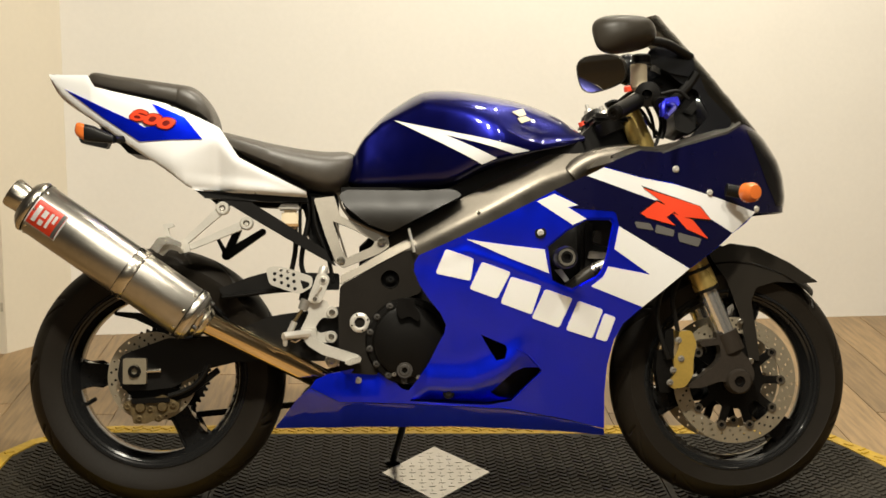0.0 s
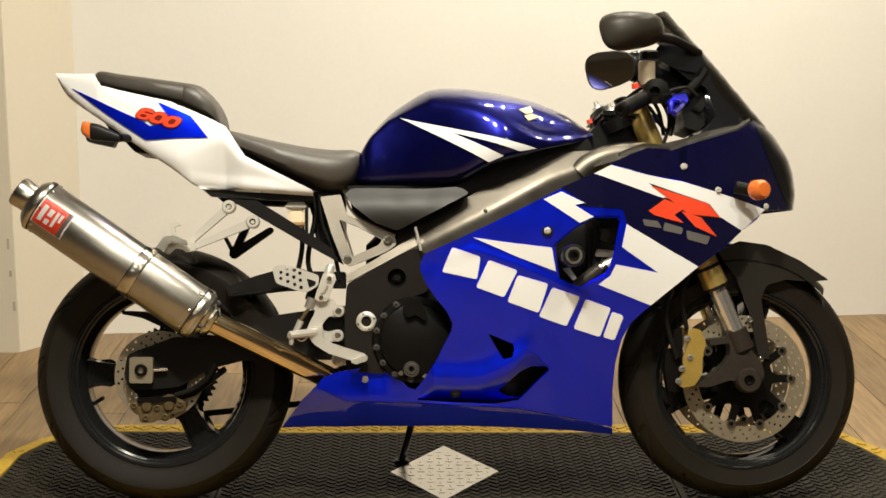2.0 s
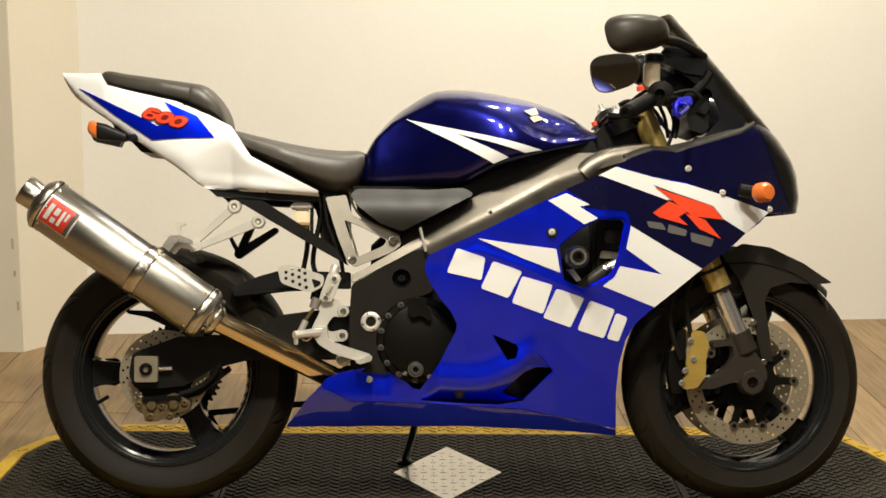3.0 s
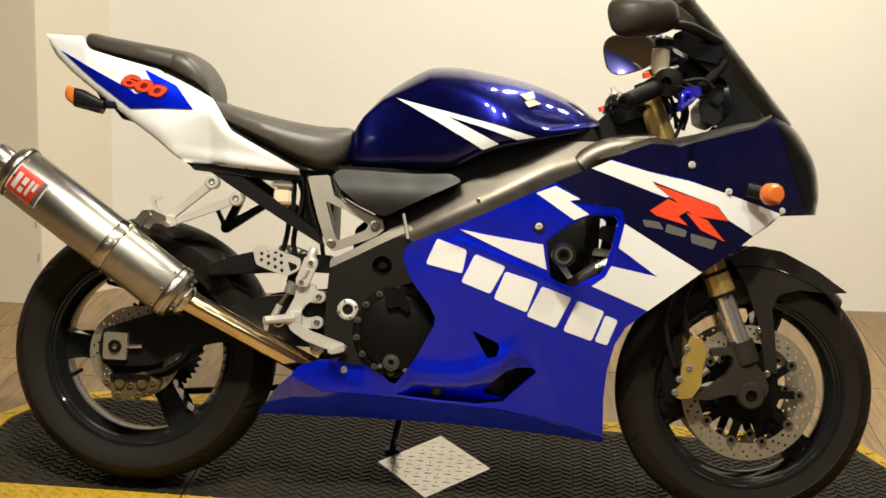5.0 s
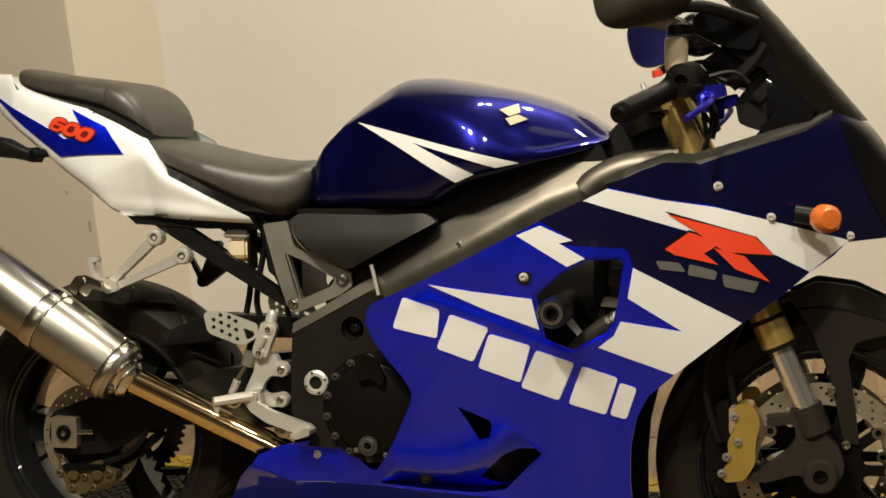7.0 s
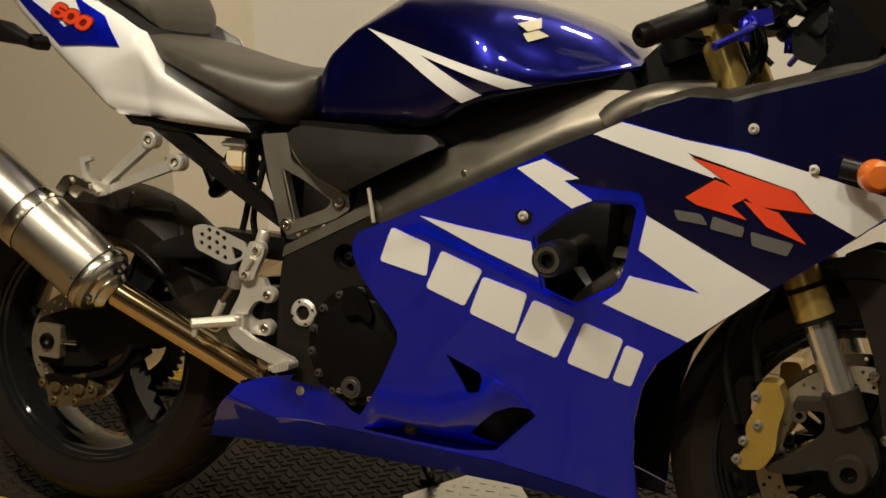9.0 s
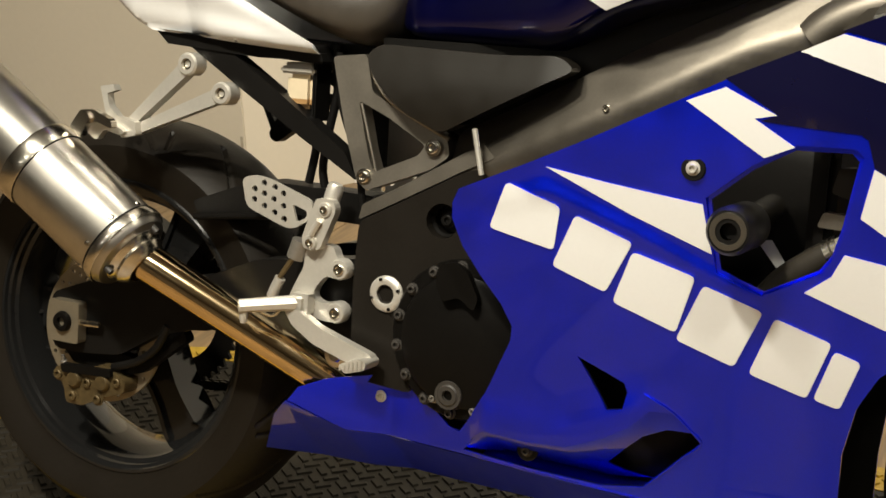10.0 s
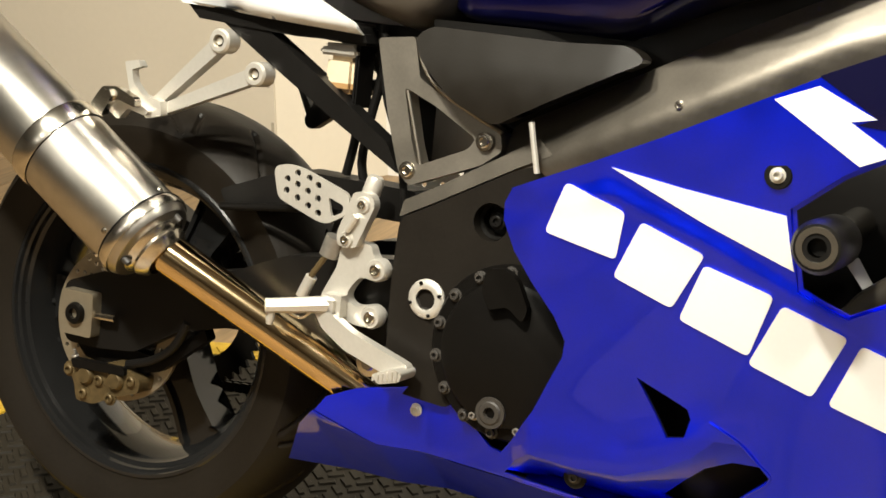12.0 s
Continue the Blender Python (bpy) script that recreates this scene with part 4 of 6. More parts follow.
for p, q in zip(rows, rows[1:]):
    for k in (0, 1):
        under.faces.new((p[k], p[k + 1], q[k + 1], q[k]))
bmesh.ops.solidify(under, geom=under.faces[:], thickness=0.003)
part("undertray", under, BLACK, bike, "black plastic undertray")
part("tail_lamp", loft(smooth_rows([(-0.262, 1.035, 1.022, 0.05), (-0.235, 1.0, 0.98, 0.06), (-0.185, 0.965, 0.945, 0.065)], 4)), TAIL_RED, bike, "dark red tail lamp").location = (0.021, 0, -0.011)
PIL = [(-0.177, 1.035, 1.022, 0.030), (-0.155, 1.047, 1.006, 0.080), (-0.103, 1.038, 0.988, 0.105), (-0.018, 1.026, 0.969, 0.120), (0.062, 1.015, 0.948, 0.125)]
part("pillion_seat", loft(smooth_rows(PIL, 5), 3.2), VINYL, bike, "black vinyl pillion seat pad").location = (0.018, 0, -0.011)
PIL2 = [(0.048, 1.005, 0.950, 0.118), (0.058, 1.014, 0.945, 0.127), (0.087, 1.008, 0.930, 0.130), (0.112, 0.988, 0.917, 0.125), (0.130, 0.958, 0.907, 0.115), (0.138, 0.929, 0.906, 0.095)]
part("seat_hump", loft(smooth_rows(PIL2, 5), 3.2), VINYL, bike, "black padded hump in front of the pillion seat").location = (0.016, 0, -0.010)
SEAT = [(0.138, 0.889, 0.872, 0.110), (0.156, 0.897, 0.855, 0.150), (0.220, 0.883, 0.822, 0.165), (0.288, 0.868, 0.789, 0.165), (0.355, 0.857, 0.759, 0.160), (0.415, 0.852, 0.744, 0.152), (0.455, 0.853, 0.759, 0.135), (0.474, 0.846, 0.802, 0.115)]
part("rider_seat", loft(smooth_rows(SEAT, 5), 3.0), VINYL, bike, "black vinyl rider seat, slightly worn").location = (0.011, 0, -0.006)
part("licence_hanger", joined(slab([[(-0.146, 0.922), (-0.105, 0.904), (-0.042, 0.858), (-0.035, 0.840), (-0.069, 0.844), (-0.097, 0.874), (-0.118, 0.881)]], -0.07, 0.07), slab([[(-0.183, 0.883), (-0.101, 0.883), (-0.115, 0.853), (-0.176, 0.866)]], -0.10, -0.07)), BLACK, bike, "black licence plate hanger").location = (0.018, 0, -0.006)
for s in (1, -1):
    f = lambda p: (p[0], p[1] * s, p[2])
    a, b, c = [(-0.089, -0.140, 0.863), (-0.156, -0.140, 0.876), (-0.179, -0.140, 0.883)]
    sig = part("rear_indicator", loft([(b[0] - 0.0, b[2] + 0.022, b[2] - 0.018, 0.016), (b[0] + 0.02, b[2] + 0.018, b[2] - 0.02, 0.018), (a[0], a[2] + 0.008, a[2] - 0.01, 0.012)], 3), BLACK, bike, "black rear turn signal with amber lens")
    sig.location = (0.019, -0.154 * s, 0.0 if s == 1 else 0.035)
    lens = part("lens", loft(smooth_rows([(c[0], c[2] + 0.004, c[2] - 0.004, 0.006), (c[0] + 0.006, c[2] + 0.018, c[2] - 0.014, 0.014), (b[0], b[2] + 0.022, b[2] - 0.018, 0.016)], 4), 3), AMBER, sig, "amber lens")
    part("stalk", tube([(a[0], 0, a[2]), (a[0] + 0.03, 0.05 * s, a[2] + 0.005)], 0.009, 10, 0), BLACK, sig)

# tank
TANK = [(0.470, 0.814, 0.769, 0.090), (0.485, 0.843, 0.759, 0.110), (0.508, 0.882, 0.751, 0.125), (0.546, 0.926, 0.748, 0.128), (0.591, 0.961, 0.746, 0.138), (0.651, 0.993, 0.746, 0.160), (0.719, 0.996, 0.753, 0.194), (0.786, 0.986, 0.789, 0.220), (0.826, 0.978, 0.804, 0.224), (0.859, 0.971, 0.815, 0.216), (0.921, 0.954, 0.836, 0.190), (0.989, 0.926, 0.853, 0.148), (1.039, 0.892, 0.870, 0.110)]
TANK_ROWS = smooth_rows(TANK, 8)


def tank_spans(x):
    """Top, bottom, half-width and shoulder height of the tank at x."""
    zt, zb, w = (ramp(x, *[(s[0], s[c]) for s in TANK_ROWS]) for c in (1, 2, 3))
    r = ramp(x, (0.47, 0.83), (0.55, 0.905), (0.653, 0.952), (0.752, 0.930), (0.823, 0.905), (0.880, 0.870), (0.93, 0.855), (1.04, 0.876))
    return zt, zb, w, max(zb + 0.008, min(r, zt - 0.018))


def tank_w(x, z):
    """Half-width of the tank: an upright side below the shoulder, a sloping face above it."""
    zt, zb, w, r = tank_spans(x)
    k = min(1.0, (r - zb) / 0.09)
    if z <= r:
        u = max(0.0, (z - zb) / (r - zb))
        return w * (1 - 0.10 * k * (1 - min(1.0, u / 0.5)) ** 2 - 0.07 * k * max(0.0, 2 * u - 1) ** 1.5)
    u = min(1.0, (z - r) / (zt - r))
    return w * (1 - 0.07 * k) * max(0.0, 1 - u) ** ramp(x, (0.55, 0.42), (0.75, 0.30), (0.88, 0.21), (0.98, 0.22), (1.04, 0.35))


part("airbox", soften(slab([rounded([(0.679, 0.740), (0.759, 0.779), (0.826, 0.806), (0.933, 0.844), (1.027, 0.868), (1.043, 0.831), (0.933, 0.794), (0.800, 0.734), (0.720, 0.704)], 0.006)], -0.125, 0.125), 0.004), BLACK, bike, "black airbox under the tank")
shell, rings = bmesh.new(), []
for x, *_ in TANK_ROWS:
    zt, zb, _, r = tank_spans(x)
    heights = [zb + (r - zb) * k / 14 for k in range(15)] + [zt - (zt - r) * (1 - k / 14) ** 2.6 for k in range(1, 14)]
    ring = [(-tank_w(x, z), z) for z in heights] + [(0.0, zt)] + [(tank_w(x, z), z) for z in reversed(heights)]
    rings.append([shell.verts.new((x, y, z)) for y, z in ring])
for p, q in zip(rings, rings[1:]):
    for k in range(len(p)):
        shell.faces.new((p[k], p[(k + 1) % len(p)], q[(k + 1) % len(p)], q[k]))
shell.faces.new(rings[0])
shell.faces.new(list(reversed(rings[-1])))
for _ in range(3):
    bmesh.ops.smooth_vert(shell, verts=shell.verts, factor=0.5, use_axis_y=True)
tank = part("fuel_tank", shell, TANK_BLUE, bike, "pearl dark blue fuel tank", 75)
TD = [[(0.582, 0.914), (0.898, 0.836), (0.858, 0.828), (0.779, 0.852), (0.702, 0.874), (0.820, 0.817), (0.786, 0.803), (0.680, 0.862)]]
part("tank_decal", sheet(TD, tank_w, 0.0015, 0.0030, 0.006), WHITE, tank, "white arrow decal")
for lp in ([(0.858, 0.930), (0.887, 0.941), (0.893, 0.925), (0.876, 0.918)], [(0.870, 0.914), (0.890, 0.921), (0.907, 0.913), (0.880, 0.902)]):
    part("tank_emblem", sheet([lp], tank_w, 0.002, 0.004, 0.006), CREAM, tank, "cream metal emblem")

# fairing
SIDE = [(0.638, 0.591), (0.721, 0.628), (0.798, 0.664), (0.900, 0.715), (0.957, 0.744), (1.022, 0.772), (1.061, 0.793), (1.108, 0.815), (1.149, 0.830), (1.202, 0.829), (1.232, 0.761), (1.324, 0.735), (1.447, 0.699), (1.424, 0.675), (1.384, 0.647), (1.357, 0.623), (1.308, 0.586), (1.274, 0.562), (1.214, 0.517), (1.162, 0.473), (1.117, 0.434), (1.096, 0.395), (1.083, 0.337), (1.080, 0.270), (1.085, 0.183), (0.987, 0.208), (0.854, 0.233), (0.721, 0.240), (0.622, 0.246), (0.535, 0.248), (0.457, 0.251), (0.390, 0.287), (0.402, 0.305), (0.432, 0.318), (0.483, 0.327), (0.527, 0.337), (0.543, 0.331), (0.576, 0.305), (0.603, 0.281), (0.618, 0.278), (0.636, 0.301), (0.663, 0.342), (0.682, 0.381), (0.699, 0.414), (0.702, 0.433), (0.689, 0.459), (0.663, 0.491), (0.641, 0.523), (0.628, 0.555), (0.629, 0.574)]
BELLY = [(0.388, 0.286), (0.457, 0.250), (0.535, 0.246), (0.622, 0.244), (0.721, 0.239), (0.854, 0.231), (0.987, 0.206), (1.085, 0.181), (1.089, 0.165), (0.990, 0.175), (0.856, 0.182), (0.721, 0.187), (0.585, 0.185), (0.450, 0.185), (0.303, 0.186), (0.328, 0.218), (0.359, 0.259)]
HOLE = [(0.930, 0.612), (0.977, 0.651), (1.022, 0.677), (1.080, 0.678), (1.088, 0.670), (1.075, 0.596), (1.066, 0.563), (1.053, 0.544), (0.992, 0.511), (0.966, 0.521), (0.943, 0.531), (0.936, 0.569)]
HOLE2 = [(0.784, 0.409), (0.841, 0.385), (0.845, 0.375), (0.840, 0.354), (0.820, 0.349), (0.805, 0.373)]
HOLE3 = [(0.811, 0.273), (0.838, 0.300), (0.861, 0.321), (0.887, 0.332), (0.924, 0.331), (0.931, 0.320), (0.860, 0.255), (0.828, 0.262)]
SCOOP = [(0.621, 0.253), (0.640, 0.276), (0.660, 0.291), (0.712, 0.288), (0.769, 0.292), (0.817, 0.313), (0.850, 0.334), (0.872, 0.357), (0.897, 0.357), (0.928, 0.324), (0.860, 0.253), (0.803, 0.243), (0.708, 0.247)]
DEC = {
    "navy_decal": (NAVY, [(0.946, 0.740), (1.019, 0.773), (1.174, 0.723), (1.330, 0.677), (1.384, 0.648), (1.357, 0.625), (1.308, 0.587), (1.275, 0.564), (1.187, 0.610), (1.099, 0.660), (1.091, 0.688), (1.084, 0.693), (1.028, 0.696), (0.983, 0.699), (1.002, 0.706)]),
    "white_stripe": (WHITE, [(1.020, 0.772), (1.060, 0.792), (1.148, 0.772), (1.233, 0.759), (1.324, 0.735), (1.449, 0.700), (1.385, 0.648), (1.330, 0.678), (1.174, 0.724)]),
    "navy_top": (NAVY, [(1.057, 0.794), (1.107, 0.818), (1.149, 0.834), (1.204, 0.833), (1.232, 0.763), (1.148, 0.774), (1.060, 0.795)]),
    "white_arrow": (WHITE, [(1.099, 0.659), (1.275, 0.563), (1.162, 0.473), (1.037, 0.521), (1.064, 0.542), (1.076, 0.567), (1.177, 0.549), (1.089, 0.607)]),
    "white_zigzag": (WHITE, [(0.906, 0.714), (0.947, 0.731), (1.001, 0.706), (0.978, 0.701), (1.021, 0.675), (0.990, 0.661)]),
    "white_wedge": (WHITE, [(0.747, 0.628), (0.823, 0.617), (0.927, 0.605), (0.934, 0.569), (0.938, 0.551), (0.849, 0.584)]),
}
LETTERS = [[(0.700, 0.606), (0.765, 0.584), (0.757, 0.533), (0.677, 0.550)], [(0.783, 0.577), (0.850, 0.553), (0.819, 0.492), (0.755, 0.515)], [(0.850, 0.543), (0.921, 0.523), (0.900, 0.456), (0.827, 0.482)], [(0.930, 0.515), (0.995, 0.493), (0.965, 0.425), (0.900, 0.448)], [(1.008, 0.488), (1.068, 0.467), (1.044, 0.400), (0.981, 0.420)], [(1.071, 0.459), (1.099, 0.449), (1.079, 0.392), (1.051, 0.400)]]
MARK = [[(1.157, 0.748), (1.296, 0.709), (1.326, 0.678), (1.248, 0.684), (1.196, 0.722)], [(1.151, 0.690), (1.190, 0.718), (1.241, 0.699), (1.214, 0.682), (1.237, 0.663), (1.167, 0.680)], [(1.230, 0.691), (1.279, 0.677), (1.320, 0.633), (1.265, 0.655)]]
GREY = [[(1.136, 0.671), (1.174, 0.667), (1.184, 0.651), (1.142, 0.656)], [(1.190, 0.665), (1.235, 0.652), (1.232, 0.637), (1.187, 0.646)], [(1.243, 0.647), (1.303, 0.633), (1.295, 0.614), (1.246, 0.626)]]


def square(p):
    """Turns a round outline of radius 1 into the blunt outline of a mirror, narrower towards its arm."""
    r = math.hypot(p.x, p.z)
    if r > 1e-5:
        a = math.atan2(p.z, p.x)
        k = r / (abs(math.cos(a)) ** 3 + abs(math.sin(a)) ** 3) ** (1 / 3)
        p.x, p.z = k * math.cos(a), k * math.sin(a) * (1 - 0.16 * k * math.cos(a))


for s in (1, -1):
    m = (lambda b: b) if s == 1 else mirrored
    side = part("side_fairing", m(sheet([SIDE, HOLE, HOLE2, SCOOP], flank, 0.004, step=0.0075)), BLUE, bike, "bright blue side fairing with white and navy graphics")
    part("scoop", m(sheet([[(x + (x - 0.74) * 0.02, z + (0.004 if z > 0.24 else -0.002)) for x, z in SCOOP], HOLE3], scoop_w, 0.003, step=0.006)), BLUE, side, "blue air scoop sunk into the fairing")
    part("fairing_liner", m(sheet([SIDE, HOLE, HOLE2, SCOOP], flank, 0.002, -0.0055, 0.014)), BLACK, side, "black inner face of the fairing")
    part("scoop_edge", m(tube([(x, -flank(x, z) - 0.0002, z) for x, z in [(0.866, 0.377), (0.880, 0.370), (0.897, 0.359), (0.914, 0.341), (0.929, 0.324), (0.907, 0.302), (0.884, 0.278), (0.860, 0.254)]], 0.0016, 8)), BLUE, side)
    ledge = bmesh.new()
    rows = [(x, flank(x, crease_z(x) + 0.001), scoop_w(x, crease_z(x) + 0.004) - 0.004, crease_z(x)) for x in [0.645 + 0.012 * k for k in range(20)]]
    rows = [[ledge.verts.new((x, -w - 0.0005, z + 0.0015)), ledge.verts.new((x, -(w + v) / 2, z + 0.006)), ledge.verts.new((x, -v, z + 0.008))] for x, w, v, z in rows]
    for p, q in zip(rows, rows[1:]):
        for k in (0, 1):
            ledge.faces.new((p[k], q[k], q[k + 1], p[k + 1]))
    bmesh.ops.solidify(ledge, geom=ledge.faces[:], thickness=0.002)
    part("scoop_ledge", m(ledge), BLUE, side)
    part("belly_liner", m(sheet([BELLY], flank, 0.002, -0.0055, 0.014)), BLACK, side)
    part("belly_panel", m(sheet([BELLY], flank, 0.004, step=0.006)), BLUE, side, "blue lower belly panel")
    for name, (mat, lp) in DEC.items():
        part(name, m(sheet([lp], flank, 0.001, 0.0012, 0.012)), mat, side)
    for lp in LETTERS:
        part("lettering_block", m(sheet([lp], flank, 0.001, 0.0022, 0.012, 0.006)), WHITE, side)
    for lp in MARK:
        cxm, czm = sum(p[0] for p in lp) / len(lp), sum(p[1] for p in lp) / len(lp)
        part("emblem_edge", m(sheet([[(cxm + (x - cxm) * 1.06, czm + (z - czm) * 1.14) for x, z in lp]], flank, 0.001, 0.0022, 0.012)), BLACK, side)
    for lp in MARK:
        part("red_emblem", m(sheet([lp], flank, 0.001, 0.0030, 0.012)), RED, side)
    for lp in GREY:
        part("grey_mark", m(sheet([lp], flank, 0.001, 0.0030, 0.012, 0.004)), GREY_DECAL, side)
    ring = [(HOLE[k][0] * 0.94 + 0.06 * sum(p[0] for p in HOLE) / len(HOLE), HOLE[k][1] * 0.94 + 0.06 * sum(p[1] for p in HOLE) / len(HOLE)) for k in range(len(HOLE))]
    part("opening_lip", m(sheet([HOLE, ring], flank, 0.003, -0.0045, 0.010)), BLUE, side, "blue inner lip of the fairing opening")
    for x, y, z in [(0.916, -flank(0.916, 0.643) - 0.001, 0.643), (0.500, -flank(0.5, 0.301) - 0.001, 0.301), (0.711, -scoop_w(0.711, 0.271) - 0.001, 0.271)]:
        if x > 0.6:
            part("screw_cup", m(lathe([(0.006, 0.0010), (0.0125, 0.0010), (0.0135, 0), (0.0135, -0.004), (0.006, -0.004)], 24, (x, y, z))), BLACK, side)
        part("fairing_screw", m(bolt(x, y, z, 0.0055)), CAST_GREY if x < 0.8 < x + 0.2 else SILVER, side)
    top = part("upper_fairing", m(sheet([[(1.202, 0.829), (1.246, 0.844), (1.375, 0.884), (1.428, 0.915)] + [(nose_x(z) - 0.001, z) for z in (0.90, 0.86, 0.82, 0.78, 0.74, 0.705)] + [(1.447, 0.697), (1.324, 0.734), (1.233, 0.760)]], flank, 0.004, step=0.012)), NAVY, bike, "dark navy upper fairing")
    part("headlight", m(sheet([[(nose_x(z) - 0.002, z) for z in (0.90, 0.86, 0.82, 0.78, 0.74, 0.72)] + [(1.512, 0.719), (1.482, 0.773), (1.456, 0.836), (1.432, 0.900)]], flank, 0.002, 0.002, 0.012)), GLOSS_BLACK, top, "dark headlight lens")
    for x, y, z in [(x, -flank(x, z) - 0.001, z) for x, z in ((1.237, 0.794), (1.322, 0.741), (1.450, 0.707))]:
        part("fairing_screw", m(bolt(x, y, z, 0.0055)), SILVER, top)
    part("inner_panel", m(sheet([[(1.037, 0.797), (1.063, 0.821), (1.155, 0.840), (1.248, 0.864), (1.366, 0.885), (1.366, 0.875), (1.205, 0.831), (1.116, 0.819)]], lambda x, z: ramp(x, (1.0, 0.15), (1.1, 0.19), (1.2, 0.18), (1.4, 0.12)), 0.02)), FRAME, bike, "grey inner fairing panel")
    shelf, strip = bmesh.new(), []
    for k in range(25):
        x = 1.085 + 0.335 * k / 24
        z = ramp(x, (1.06, 0.797), (1.108, 0.817), (1.149, 0.832), (1.202, 0.831), (1.246, 0.846), (1.375, 0.886), (1.428, 0.917))
        w = flank(x, z) - 0.001
        strip.append([shelf.verts.new((x, -max(0.0, w - a), z + b)) for a, b in ((0.0, -0.003), (0.003, 0.004), (0.012, 0.009), (0.045, 0.018), (0.055, 0.010))])
    for p, q in zip(strip, strip[1:]):
        for k in range(4):
            shelf.faces.new((p[k], p[k + 1], q[k + 1], q[k]))
    bmesh.ops.solidify(shelf, geom=shelf.faces[:], thickness=0.002)
    part("fairing_edge", m(shelf), VINYL, top, "grey rolled inner edge of the fairing")
    ind = part("front_indicator", m(joined(tube([(1.360, -0.190, 0.748), (1.399, -0.190, 0.741)], 0.015, 14, 0))), BLACK, top, "black turn signal stalk")
    q = (1.411, -0.215, 0.740)
    part("lens", m(lathe([(0, 0.024), (0.016, 0.022), (0.023, 0.012), (0.024, -0.012), (0, -0.018)], 24, q, (0.35, -1, 0), False)), AMBER, ind, "amber lens")
    part("windscreen", m(sheet([[(screen_x(z) - 0.0005, z) for z in (1.192, 1.17, 1.14, 1.09, 1.04, 1.0, 0.95, 0.905)] + [(1.411, 0.909), (1.371, 0.939), (1.324, 0.993), (1.300, 1.036), (1.277, 1.081), (1.230, 1.131), (1.179, 1.165)]], screen_w, 0.003, step=0.014)), SMOKE, bike, "smoked windscreen")
    # mirror: a shallow dome with the glass on its inner rear face
    mc = (1.116, -0.230, 1.106)
    if s == -1:
        mc = (1.110, -0.075, 1.064)
    TURN = Matrix.Rotation(radians(25), 4, "Z") @ Matrix.Rotation(radians(-13), 4, "X") @ Matrix.Rotation(radians(-8), 4, "Y") @ Matrix.Diagonal((0.086, 1, 0.044, 1) if s == 1 else (0.066, 1, 0.046, 1))
    dome = lathe([(0, 0.055), (0.35, 0.052), (0.62, 0.042), (0.84, 0.024), (0.96, 0.008), (1.0, -0.004), (0.97, -0.010), (0.93, -0.008), (0, -0.008)], 36, close=False)
    for v in dome.verts:
        square(v.co)
    bmesh.ops.transform(dome, matrix=Matrix.Translation(mc) @ TURN, verts=dome.verts)
    glass = lathe([(0, -0.010), (0.92, -0.010), (0.92, -0.0085), (0, -0.0085)], 36, close=False)
    for v in glass.verts:
        square(v.co)
    bmesh.ops.transform(glass, matrix=Matrix.Translation(mc) @ TURN, verts=glass.verts)
    mirror = part("mirror", m(dome), SATIN, bike, "black rear-view mirror", 50)
    part("mirror_glass", m(glass), MIRROR, mirror, "mirror glass")
    part("mirror_arm", m(tube([(mc[0] + 0.045, mc[1] + 0.02, mc[2] - 0.012), (1.218, -0.190, 1.092), (1.292, -0.120, 1.071)], 0.011, 12)), BLACK, mirror)
    part("mirror_base", m(sheet([[(1.189, 1.085), (1.220, 1.099), (1.293, 1.072), (1.301, 1.053), (1.287, 1.023), (1.239, 1.031), (1.186, 1.058)]], 0.13, 0.06, corner=0.008)), GLOSS_BLACK, mirror, "glossy black mirror base")

fx, fy, fz = (1.170, 0.080, 1.070)
part("far_mirror_base", loft(smooth_rows([(fx - 0.024, fz + 0.012, fz - 0.02, 0.008), (fx - 0.014, fz + 0.036, fz - 0.034, 0.02), (fx + 0.012, fz + 0.042, fz - 0.04, 0.024), (fx + 0.05, fz + 0.03, fz - 0.03, 0.02)], 4), 2.4), GLOSS_BLACK, bike, "glossy black base of the left mirror").location = (0, fy, 0)

